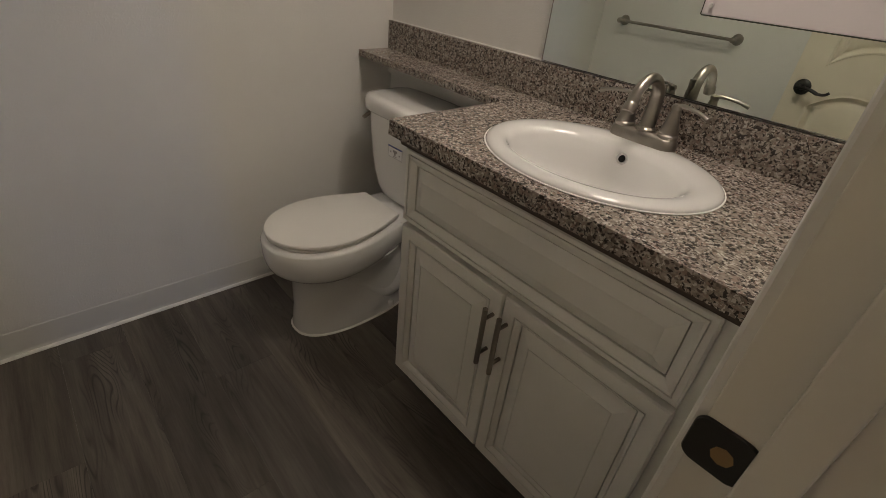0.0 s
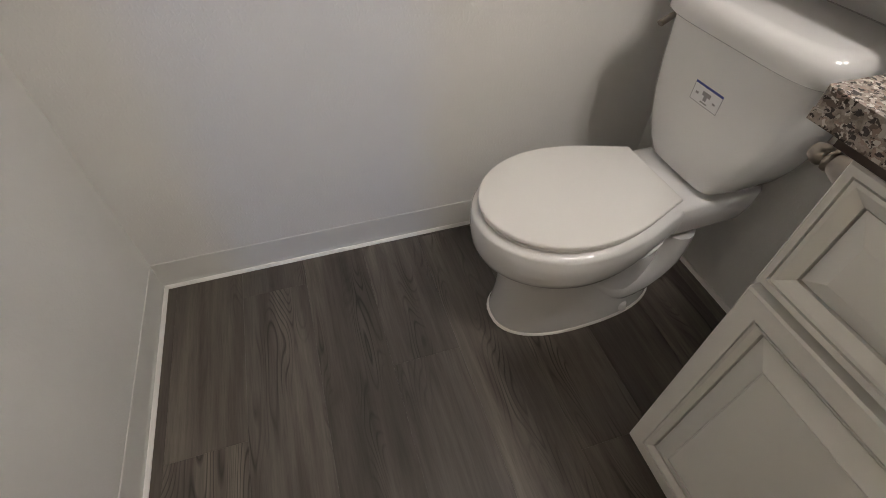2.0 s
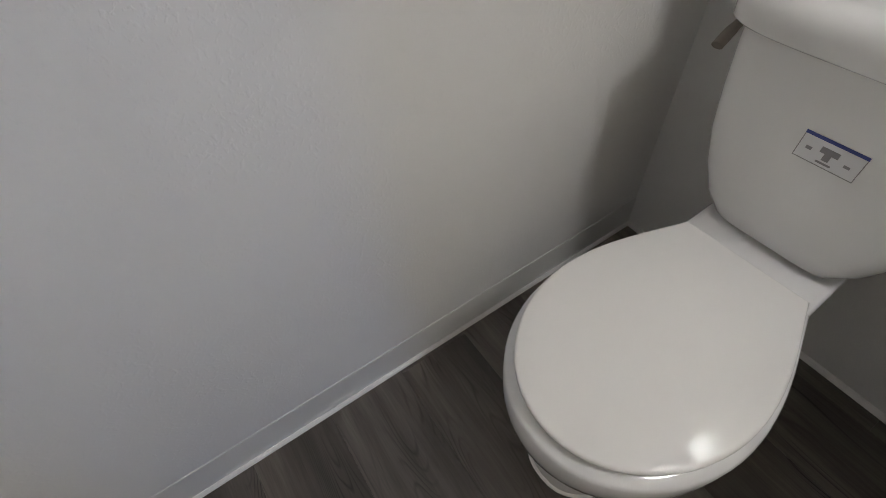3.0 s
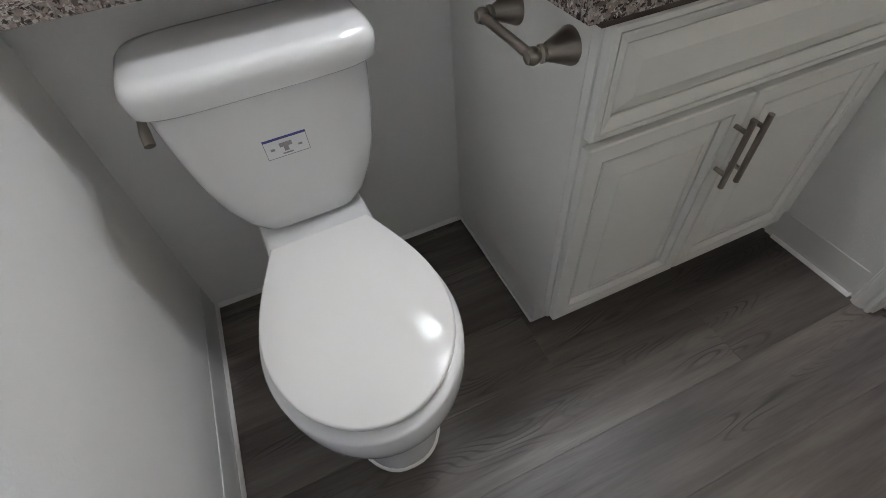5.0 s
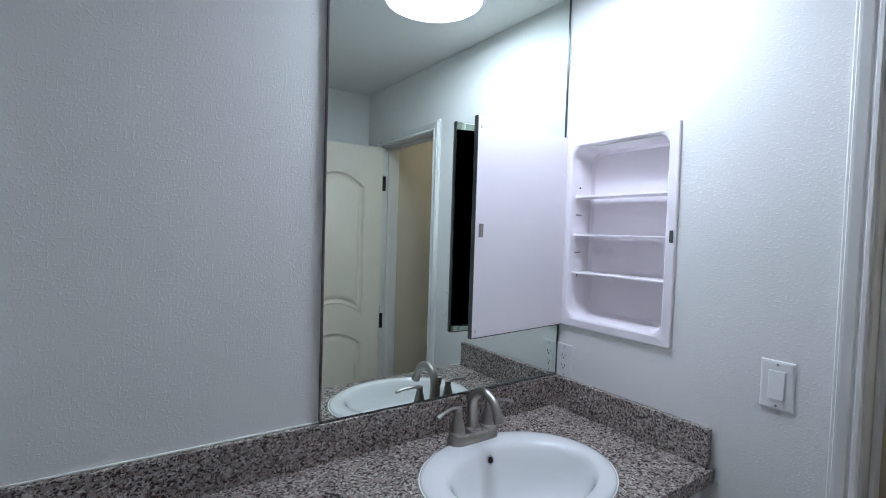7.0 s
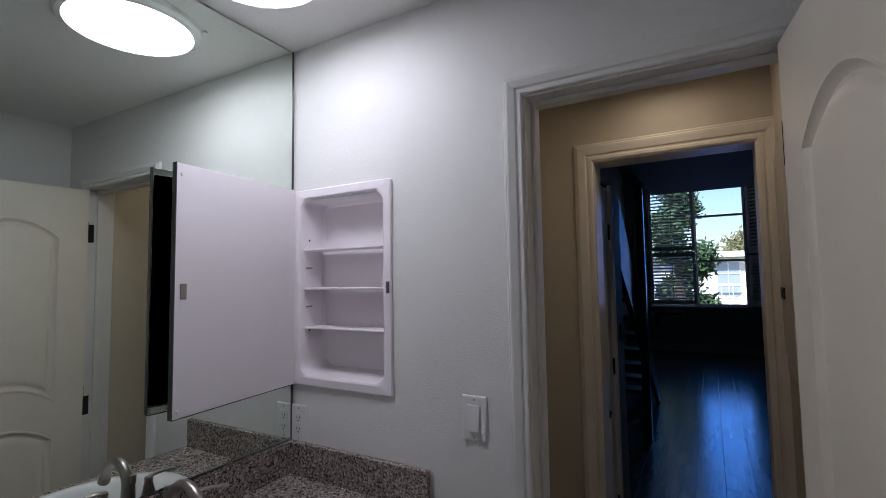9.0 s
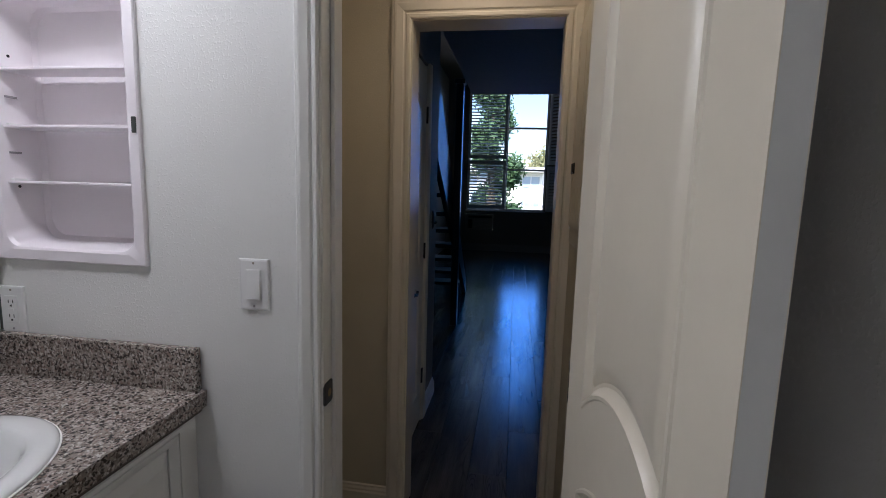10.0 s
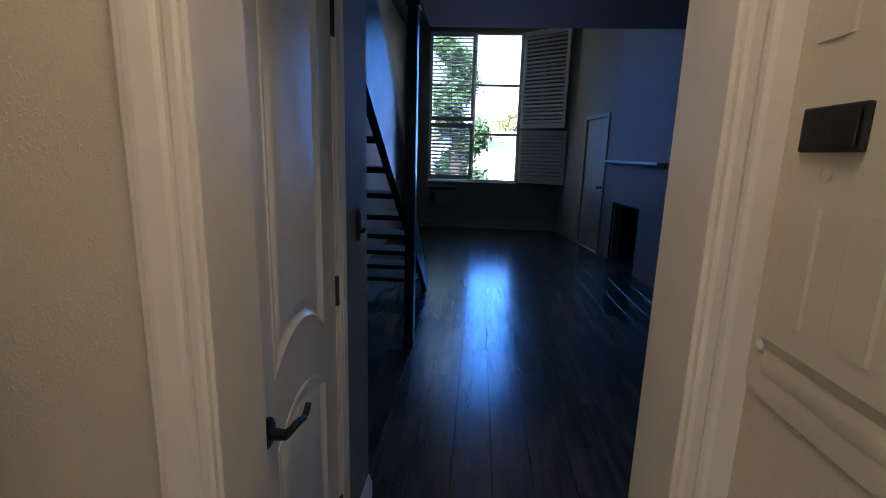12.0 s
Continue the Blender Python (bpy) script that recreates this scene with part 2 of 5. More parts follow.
def plank_material(name, dark, light, rough, spread=37.0, gloss=0.5):
    """Grey-brown wood-look vinyl plank: long streaks, cathedral grain and fine pores."""
    m, nt, b = material(name, rough, spec=gloss, coat=max(0.0, 2 * gloss - 1))
    b.inputs["Coat Roughness"].default_value = rough
    base = coords(nt, (1, 1, 1), spread)

    def scaled(s):
        mp = nt.nodes.new("ShaderNodeMapping")
        nt.links.new(base, mp.inputs["Vector"])
        mp.inputs["Scale"].default_value = s
        return mp.outputs["Vector"]

    broad = node(nt, "ShaderNodeTexNoise", Vector=scaled((1.1, 6.0, 1)), Scale=1.0, Detail=3.0, Roughness=0.5, Distortion=0.4)
    streak = node(nt, "ShaderNodeTexNoise", Vector=scaled((1.6, 24.0, 1)), Scale=1.0, Detail=5.0, Roughness=0.65)
    fine = node(nt, "ShaderNodeTexNoise", Vector=scaled((14.0, 260.0, 1)), Scale=1.0, Detail=3.0, Roughness=0.6)
    grow = node(nt, "ShaderNodeTexNoise", Vector=scaled((1.9, 12.0, 1)), Scale=1.0, Detail=1.0, Roughness=0.4, Distortion=0.25)
    mul = nt.nodes.new("ShaderNodeMath")
    mul.operation = "MULTIPLY"
    mul.inputs[1].default_value = 26.0
    nt.links.new(grow.outputs["Fac"], mul.inputs[0])
    fr = nt.nodes.new("ShaderNodeMath")
    fr.operation = "FRACT"
    nt.links.new(mul.outputs[0], fr.inputs[0])
    lines = ramp(nt, fr.outputs[0], [(0.0, grey(0.0)), (0.22, grey(0.9)), (0.8, grey(1.0)), (1.0, grey(0.0))])
    spot = node(nt, "ShaderNodeTexNoise", Vector=scaled((2.4, 12.0, 1)), Scale=1.0, Detail=1.0, Roughness=0.5)
    where = ramp(nt, spot.outputs["Fac"], [(0.52, grey(0.02)), (0.66, grey(0.95))])
    tone = ramp(nt, streak.outputs["Fac"], [(0.28, dark), (0.72, light)])
    tone = mix(nt, tone, tuple(v * 0.42 for v in dark), mix(nt, grey(0.0), mix(nt, grey(1.0), lines, 1.0, "SUBTRACT"), where, "MIX"))
    tone = mix(nt, tone, ramp(nt, broad.outputs["Fac"], [(0.32, grey(0.52)), (0.68, grey(1.45))]), 0.9, "MULTIPLY")
    tone = mix(nt, tone, ramp(nt, fine.outputs["Fac"], [(0.35, grey(0.78)), (0.55, grey(1.05))]), 0.6, "MULTIPLY")
    info = nt.nodes.new("ShaderNodeObjectInfo")
    tone = mix(nt, tone, ramp(nt, info.outputs["Random"], [(0.0, (0.87, 0.87, 0.88)), (1.0, (1.12, 1.10, 1.07))]), 1.0, "MULTIPLY")
    nt.links.new(tone, b.inputs["Base Color"])
    rr = ramp(nt, streak.outputs["Fac"], [(0.3, grey(rough + 0.08)), (0.7, grey(rough - 0.05))])
    nt.links.new(rr, b.inputs["Roughness"])
    bump(nt, b, mix(nt, lines, fine.outputs["Fac"], 0.6), 0.25, 0.0006)
    return m


def granite_material(name):
    """Flaked granite pattern: a taupe ground with soft brown mottling, dark flecks and creamy chips."""
    m, nt, b = material(name, 0.27, 0, (0.4, 0.36, 0.32))
    c = coords(nt)
    warp = node(nt, "ShaderNodeTexNoise", Vector=c, Scale=95.0, Detail=2.0, Roughness=0.6)
    add = nt.nodes.new("ShaderNodeVectorMath")
    add.operation = "MULTIPLY_ADD"
    nt.links.new(warp.outputs["Color"], add.inputs[0])
    add.inputs[1].default_value = (0.016, 0.011, 0.013)
    nt.links.new(c, add.inputs[2])
    ground = node(nt, "ShaderNodeTexNoise", Vector=c, Scale=120.0, Detail=3.0, Roughness=0.6)
    col = ramp(nt, ground.outputs["Fac"], [(0.34, (0.165, 0.135, 0.115)), (0.46, (0.265, 0.225, 0.197)), (0.62, (0.36, 0.315, 0.28))])

    def chips(scale, channel, share, colour, amount):
        nonlocal col
        v = node(nt, "ShaderNodeTexVoronoi", Vector=add.outputs[0], Scale=scale, Randomness=1.0)
        sep = nt.nodes.new("ShaderNodeSeparateColor")
        nt.links.new(v.outputs["Color"], sep.inputs[0])
        col = mix(nt, col, colour, ramp(nt, sep.outputs[channel], [(0.0, grey(amount)), (share, grey(0.0))], "CONSTANT"))
        return sep

    chips(150.0, 0, 0.16, (0.105, 0.080, 0.066), 0.9)
    chips(190.0, 1, 0.15, (0.30, 0.215, 0.185), 0.75)
    chips(175.0, 2, 0.16, (0.50, 0.445, 0.40), 0.85)
    chips(260.0, 0, 0.08, (0.60, 0.555, 0.51), 0.9)
    dark = chips(230.0, 1, 0.17, (0.030, 0.025, 0.023), 0.92)
    fleck = node(nt, "ShaderNodeTexNoise", Vector=add.outputs[0], Scale=165.0, Detail=1.0, Roughness=0.5)
    col = mix(nt, col, (0.034, 0.028, 0.026), ramp(nt, fleck.outputs["Fac"], [(0.64, grey(0.0)), (0.68, grey(0.9))]))
    cloud = node(nt, "ShaderNodeTexNoise", Vector=c, Scale=7.0, Detail=2.0)
    col = mix(nt, col, ramp(nt, cloud.outputs["Fac"], [(0.3, grey(0.88)), (0.7, grey(1.08))]), 1.0, "MULTIPLY")
    nt.links.new(col, b.inputs["Base Color"])
    bump(nt, b, dark.outputs[2], 0.05, 0.0004)
    return m


def glow(name, color, strength):
    m = bpy.data.materials.new(name)
    m.use_nodes = True
    nt = m.node_tree
    nt.nodes.remove(nt.nodes["Principled BSDF"])
    e = node(nt, "ShaderNodeEmission", Color=(*color, 1), Strength=strength)
    nt.links.new(e.outputs[0], nt.nodes["Material Output"].inputs["Surface"])
    return m


def brushed(name, color, rough):
    m, nt, b = material(name, rough, 1.0, color)
    c = coords(nt, (420, 420, 60))
    n1 = node(nt, "ShaderNodeTexNoise", Vector=c, Scale=1.0, Detail=2.0)
    r = ramp(nt, n1.outputs["Fac"], [(0.3, grey(rough - 0.015)), (0.7, grey(rough + 0.02))])
    nt.links.new(r, b.inputs["Roughness"])
    n2 = node(nt, "ShaderNodeTexNoise", Vector=coords(nt), Scale=25.0, Detail=2.0)
    col = ramp(nt, n2.outputs["Fac"], [(0.3, tuple(v * 0.85 for v in color)), (0.7, color)])
    nt.links.new(col, b.inputs["Base Color"])
    return m


def porcelain_material(name, color, coat=0.6, spec=0.5):
    m, nt, b = material(name, 0.12, 0, color, spec, coat)
    n1 = node(nt, "ShaderNodeTexNoise", Vector=coords(nt), Scale=9.0, Detail=2.0)
    r = ramp(nt, n1.outputs["Fac"], [(0.3, grey(0.1)), (0.7, grey(0.2))])
    nt.links.new(r, b.inputs["Roughness"])
    return m


def leaf_material(name, dark, light):
    m, nt, b = material(name, 0.6, 0, light)
    geo = nt.nodes.new("ShaderNodeNewGeometry")
    nt.links.new(ramp(nt, geo.outputs["Random Per Island"], [(0.0, dark), (1.0, light)]), b.inputs["Base Color"])
    return m


WALL = wall_paint("eggshell_wall_paint", (0.79, 0.78, 0.755), 0.5, 150.0, 0.40, 0.05)
# hall wall and ceiling: the warm lamp's tan is put into the paint colour
HALLWALL_WARMED = wall_paint("lamp_tinted_hall_wall_paint", (0.62, 0.555, 0.425), 0.5, 190.0, 0.4)
HALLCEIL_WARMED = wall_paint("lamp_tinted_hall_ceiling_paint", (0.62, 0.555, 0.43), 0.6, 150.0, 0.3)
# the living room's dimness is put into these colours; its pale surfaces are darkened
LIVINGWALL_SHADED = wall_paint("shaded_living_wall_paint", (0.24, 0.215, 0.175), 0.7, 120.0, 0.4)
LIVINGCEIL_SHADED = wall_paint("shaded_living_ceiling_paint", (0.20, 0.18, 0.15), 0.8, 120.0, 0.4)
LIVINGTRIM_SHADED = enamel("shaded_living_trim_paint", (0.27, 0.245, 0.21), 0.45)
CEIL = wall_paint("ceiling_paint", (0.80, 0.79, 0.76), 0.7, 130.0, 0.5, 0.03)
TRIM = enamel("white_trim_enamel", (0.76, 0.75, 0.72), 0.34)
DOORPAINT = enamel("cream_door_enamel", (0.79, 0.725, 0.605), 0.33, strength=0.2)
JAMBPAINT = enamel("pale_jamb_enamel", (0.74, 0.72, 0.675), 0.34)
CABPAINT = enamel("warm_white_cabinet_paint", (0.75, 0.742, 0.705), 0.4)
COVEMAT = enamel("vinyl_cove_base", (0.72, 0.71, 0.68), 0.42)
PLANK = plank_material("grey_brown_vinyl_plank", (0.064, 0.053, 0.045), (0.168, 0.147, 0.128), 0.42)
PLANKL = plank_material("dark_living_plank", (0.050, 0.045, 0.042), (0.110, 0.100, 0.092), 0.19, gloss=0.42)
SUBFLOOR, _, _ = material("dark_joint", 0.9, 0, (0.02, 0.018, 0.017))
GRANITE = granite_material("granite_flake_laminate")
PORC = porcelain_material("white_porcelain", (0.78, 0.775, 0.765))
SEATMAT = porcelain_material("white_seat_plastic", (0.76, 0.745, 0.72), 0.0, 0.16)
NICKEL = brushed("brushed_nickel", (0.40, 0.37, 0.335), 0.32)
PEWTER = brushed("pewter_pull", (0.36, 0.32, 0.28), 0.33)
CHROME, _, _ = material("polished_chrome", 0.1, 1.0, (0.8, 0.8, 0.82))
BLACK, _, _ = material("black_hardware", 0.38, 0, (0.012, 0.011, 0.011))
DARK, _, _ = material("dark_hole", 0.9, 0, (0.008, 0.008, 0.008))
MIRROR, _, _ = material("mirror_silver", 0.004, 1.0, (0.82, 0.88, 0.82))
EDGE, _, _ = material("mirror_edge", 0.3, 0.6, (0.10, 0.11, 0.10))
UNDERBOARD, _, _ = material("raw_brown_board", 0.8, 0, (0.075, 0.055, 0.045))
PLASTIC, _, _ = material("white_plastic", 0.3, 0, (0.78, 0.77, 0.76))
CABSTEEL, _, _ = material("pinkish_white_steel_enamel", 0.34, 0, (0.84, 0.79, 0.815))
CAULK, _, _ = material("white_caulk", 0.5, 0, (0.84, 0.83, 0.80))
PAPER, _, _ = material("white_sticker", 0.5, 0, (0.74, 0.74, 0.75))
BLUEINK, _, _ = material("blue_ink", 0.5, 0, (0.05, 0.07, 0.28))
GREYINK, _, _ = material("grey_ink", 0.5, 0, (0.28, 0.27, 0.28))
WOODRAW, _, _ = material("raw_wood_mortise", 0.8, 0, (0.30, 0.20, 0.10))
DARKWOOD = enamel("dark_stained_stair_wood", (0.020, 0.016, 0.014), 0.36, 0.2, 40.0, 0.12)
SHUTTER = enamel("shutter_paint", (0.62, 0.62, 0.63), 0.4)
GLASS, gnt, gb = material("window_glass", 0.0, 0, (0.975, 0.993, 1.0))
gb.inputs["Transmission Weight"].default_value = 1.0
gb.inputs["IOR"].default_value = 1.01
# follows the hall wall's colour, lamp tint included; cupboard and breaker panel use it
STEEL = enamel("lamp_tinted_wall_colour_steel", (0.64, 0.58, 0.455), 0.36, 0.04, 90.0, 0.25)
LAMPB = glow("bath_lamp_diffuser", (1.0, 0.97, 0.94), LAMP_BATH)
LAMPH = glow("hall_lamp_diffuser", (1.0, 0.80, 0.56), LAMP_HALL)
SLIDE, _, _ = material("metal_threshold", 0.45, 0.3, (0.10, 0.095, 0.09))
BRICK, _, _ = material("soot_black_firebox", 0.9, 0, (0.01, 0.01, 0.01))
STUCCO = wall_paint("white_stucco", (0.82, 0.80, 0.77), 0.9, 20.0, 0.4)
OUTGLASS, _, _ = material("outside_window_glass", 0.1, 0, (0.38, 0.45, 0.55))
THINPAPER, pnt, pb = material("thin_window_paper", 0.7, 0, (0.85, 0.86, 0.88))
pnt.links.new(node(pnt, "ShaderNodeBsdfTranslucent", Color=(0.9, 0.92, 0.95, 1)).outputs[0], pnt.nodes["Material Output"].inputs["Surface"])
GRASS = wall_paint("lawn", (0.10, 0.12, 0.05), 0.9, 4.0, 0.6, 0.5)
BARK = wall_paint("bark", (0.12, 0.09, 0.06), 0.9, 30.0, 0.9, 0.4)
LEAF = leaf_material("dark_green_leaf", (0.03, 0.07, 0.03), (0.09, 0.16, 0.06))
LEAFP = leaf_material("pale_leaf", (0.14, 0.15, 0.06), (0.30, 0.28, 0.14))

# ---- bathroom shell ----
XE, YS, H, HH = 1.64, -1.585, 2.33, 2.275          # door wall, rear wall, ceiling heights of bathroom and hall
DY0, DY1, DH = -0.845, -1.400, 1.99      # bathroom doorway
HY0, HY1, HX = -0.515, -1.455, 2.487     # cupboard front, breaker wall, end wall
OY0, OY1, OH = -0.840, -1.398, 1.998    # doorway to the living room
panel_wall("wall_north", "y", 0.0, 0.11, -0.11, HX, 0.0, H, [], WALL, "white orange-peel wall behind vanity, mirror and toilet")
panel_wall("wall_west", "x", -0.11, -0.008, -1.69, 0.0, 0.0, H, [], WALL, "white orange-peel side wall beside the toilet")
panel_wall("wall_south", "y", -1.69, YS, -0.008, XE, 0.0, H, [], WALL, "white orange-peel rear wall with a towel bar")
panel_wall("wall_east", "x", XE, 1.75, -1.69, 0.0, 0.0, H, [(DY1 - 0.02, DY0 + 0.02, 0.0, DH + 0.02), (-0.392, -0.032, 1.215, 1.795)], WALL,
           "white orange-peel wall with doorway, light switch and medicine cabinet")
tagged(part("ceiling", bx(-0.11, HX - 0.001, -1.69, 0.11, H + 0.001, H + 0.12), CEIL), "plain white ceiling of the bathroom", "ceiling", kind="structure")


def jamb(name, x0, x1, ya, yb, top, stop, label, mat):
    """The lining of a doorway with its stop bead."""
    bm = bmesh.new()
    t = 0.02
    box(bm, x0, x1, ya, ya + t, 0.0, top + t, 0.0015)
    box(bm, x0, x1, yb - t, yb, 0.0, top + t, 0.0015)
    box(bm, x0, x1, yb + 0.0005, ya - 0.0005, top, top + t, 0.0015)
    if stop:
        s0, s1 = stop
        box(bm, s0, s1, ya - 0.011, ya - 0.0004, 0.0, top - 0.0004, 0.002)
        box(bm, s0, s1, yb + 0.0004, yb + 0.011, 0.0, top - 0.0004, 0.002)
        box(bm, s0, s1, yb + 0.0115, ya - 0.0115, top - 0.012, top - 0.0004, 0.002)
    return tagged(part(name, bm, mat), label, "door frame", kind="structure")


jamb("door_frame_1", XE - 0.002, 1.752, DY0, DY1, DH, (1.680, 1.715), "pale cream painted lining of the bathroom doorway", JAMBPAINT)
casing("trim_bath_door", XE, -1, DY0 + 0.006, DY1 - 0.006, DH + 0.006, [(o * 0.82, d) for o, d in CASE], TRIM, "white moulded casing round the bathroom doorway")
casing("trim_bath_door_hall", 1.75, 1, DY0 + 0.006, DY1 - 0.006, DH + 0.006, CASE, TRIM, "white moulded casing on the hall side of the doorway")
skirting("baseboard_west", (-0.008, 0), (-0.008, YS), (1, 0), COVE, COVEMAT, "white vinyl cove base along the side wall")
skirting("baseboard_south", (-0.003, YS), (XE, YS), (0, 1), COVE, COVEMAT, "white vinyl cove base along the rear wall")
BEAD = [(0.0, 0.0), (0.0125, 0.0), (0.012, 0.003), (0.0085, 0.007), (0.006, 0.0095), (0.0, 0.010)]
skirting("trim_caulk_west", (-0.008, -0.001), (-0.008, YS), (1, 0), BEAD, CAULK, "bright caulk bead along the side wall")
skirting("trim_caulk_south", (0.005, YS), (XE, YS), (0, 1), BEAD, CAULK, "bright caulk bead along the rear wall")
skirting("trim_caulk_north", (0.005, 0), (0.8145, 0), (0, -1), BEAD, CAULK, "bright caulk bead behind the toilet")
skirting("trim_caulk_east", (XE, -0.525), (XE, DY0 + 0.065), (-1, 0), BEAD, CAULK, "bright caulk bead beside the vanity")
skirting("baseboard_east", (XE, -0.50), (XE, DY0 + 0.07), (-1, 0), COVE, COVEMAT, "white vinyl cove base beside the vanity")
# strip of wallboard under the narrow counter
tagged(part("trim_under_shelf", bx(-0.007, 0.80, -0.014, -0.0005, 0.805, 0.872, 0.001), WALL), "white painted cleat under the narrow counter", "trim", kind="structure")

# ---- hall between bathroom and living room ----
panel_wall("wall_hall_south", "y", HY1 - 0.11, HY1, 1.7505, HX, 0.0, H, [], HALLWALL_WARMED, "hall wall holding a breaker panel, the lamp's tan in its paint")
panel_wall("wall_hall_end", "x", HX, HX + 0.12, -3.8, 0.41, 0.0, 3.70, [(OY1 - 0.02, OY0 + 0.02, 0.0, OH + 0.02)], HALLWALL_WARMED, "hall end wall with a cased doorway, the lamp's tan in its paint")
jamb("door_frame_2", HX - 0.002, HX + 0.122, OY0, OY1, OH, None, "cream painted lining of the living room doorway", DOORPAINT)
tagged(part("ceiling_hall", bx(1.7505, HX - 0.0005, HY1 + 0.0005, HY0 - 0.0005, HH, H), HALLCEIL_WARMED), "ceiling of the hall, a little lower, lamp warmth in its paint", "ceiling", kind="structure")
WIDE = [(o * 1.2, d) for o, d in CASE]
casing("trim_living_doorway", HX, -1, OY0 + 0.006, OY1 - 0.006, OH + 0.006, WIDE, DOORPAINT, "cream moulded casing round the living room doorway")
skirting("baseboard_hall_end", (HX, HY0), (HX, OY0 + 0.078), (-1, 0), BASE, DOORPAINT, "cream moulded hall baseboard")
skirting("baseboard_hall_south", (1.76, HY1), (HX - 0.022, HY1), (0, 1), BASE, DOORPAINT, "cream moulded hall baseboard below the breaker panel")


def hall_cupboard():
    """Built-in linen cupboard with a slab door and a bar pull."""
    root = thing("hall_cupboard", Matrix.Translation((2.15, HY0, 0)), "cream built-in hall cupboard with slab door and brass-toned bar pull", "cupboard")
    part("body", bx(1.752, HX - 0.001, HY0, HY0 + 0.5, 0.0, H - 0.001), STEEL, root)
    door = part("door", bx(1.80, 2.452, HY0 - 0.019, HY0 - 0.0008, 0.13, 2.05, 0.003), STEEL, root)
    bm = bmesh.new()
    y = HY0 - 0.052
    tube(bm, [(2.428, y, 1.05), (2.428, y, 1.20)], 0.006)
    for z in (1.078, 1.172):
        tube(bm, [(2.428, y, z), (2.428, HY0 - 0.018, z)], 0.005)
    part("handle", bm, PEWTER, door, "slim brass-toned bar pull", smooth=True)


def breaker_panel():
    root = thing("breaker_panel", Matrix.Translation((2.29, HY1, 1.19)), "wall-coloured steel breaker panel set in the hall wall", "electrical panel")
    y0 = HY1 + 0.0005
    bm = bmesh.new()
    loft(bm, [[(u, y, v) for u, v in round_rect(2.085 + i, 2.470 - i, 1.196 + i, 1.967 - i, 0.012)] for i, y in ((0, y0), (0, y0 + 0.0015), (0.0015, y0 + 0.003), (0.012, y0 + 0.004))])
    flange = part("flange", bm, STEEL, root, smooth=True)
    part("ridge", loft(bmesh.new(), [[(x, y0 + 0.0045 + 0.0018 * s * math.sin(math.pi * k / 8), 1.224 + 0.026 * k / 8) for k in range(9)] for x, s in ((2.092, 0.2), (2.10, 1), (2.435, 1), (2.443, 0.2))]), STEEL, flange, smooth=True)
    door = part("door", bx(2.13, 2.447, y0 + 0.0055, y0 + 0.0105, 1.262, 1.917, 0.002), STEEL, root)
    yd = y0 + 0.0107
    for k in range(4):
        x = 2.165 + 0.075 * k
        bm = bmesh.new()
        loft(bm, [[(x + i, yd + d, z) for i, d in ((0, -0.0006), (0.004, 0.0013), (0.042, 0.0013), (0.046, -0.0006))] for z in (1.288, 1.397)])
        part("stamped_rib", bm, STEEL, door)
        if k != 2:
            bm = bmesh.new()
            loft(bm, [[(x + i, yd + d, z) for i, d in ((0, -0.0006), (0.004, 0.0013), (0.042, 0.0013), (0.046, -0.0006))] for z in (1.537, 1.877)])
            part("stamped_rib", bm, STEEL, door)
    latch = part("latch", bx(2.358, 2.430, yd - 0.001, yd + 0.005, 1.444, 1.482, 0.002), BLACK, door, "black recessed slide latch")
    part("slide", bx(2.362, 2.392, yd + 0.0052, yd + 0.008, 1.449, 1.477, 0.001), BLACK, latch)
    ring = [(0.0055, 0), (0.0055, 0.0015), (0.0075, 0.0015), (0.0075, 0)]
    part("embossed_ring", lathe(bmesh.new(), ring, axis((2.395, yd - 0.0004, 1.427), (0, 1, 0)), 18), STEEL, door, smooth=True)
    for x, z in ((2.449, 1.252), (2.449, 1.942), (2.10, 1.942), (2.094, 1.237)):
        bm = bmesh.new()
        lathe(bm, [(0.0055, 0), (0.0055, 0.002), (0.003, 0.0035)], axis((x, y0 + 0.0045, z), (0, 1, 0)), 16)
        part("screw", bm, PLASTIC, flange, "small painted screw", smooth=True)
    for z in (1.315, 1.867):
        part("hinge", bx(2.118, 2.1295, y0 + 0.005, y0 + 0.013, z - 0.012, z + 0.012, 0.002), STEEL, flange)


hall_cupboard()
breaker_panel()


def ceiling_lamp(name, x, y, r, H, mat, label):
    """A flat round ceiling lamp: rim and glowing diffuser."""
    root = thing(name, Matrix.Translation((x, y, H)), label, "ceiling lamp")
    bm = bmesh.new()
    lathe(bm, [(r, 0.0), (r, -0.014), (r - 0.008, -0.024), (r - 0.022, -0.026), (r - 0.024, -0.020)], axis((x, y, H), (0, 0, 1)), 48, cap1=False)
    part("rim", bm, PLASTIC, root, smooth=True)
    bm = bmesh.new()
    q = r - 0.024
    lathe(bm, [(q, -0.019), (q, -0.022), (q * 0.9, -0.026), (q * 0.6, -0.029), (q * 0.2, -0.030)], axis((x, y, H), (0, 0, 1)), 48)
    part("diffuser", bm, mat, root, "glowing white diffuser", smooth=True)
    part("clip", bx(x + r * 0.72, x + r * 0.72 + 0.012, y + r * 0.72, y + r * 0.72 + 0.012, H - 0.008, H - 0.0005, 0.002), PLASTIC, root)


ceiling_lamp("bathroom_lamp", 1.25, -0.288, 0.192, H, LAMPB, "round flush ceiling lamp, lit white, with a pale rim")
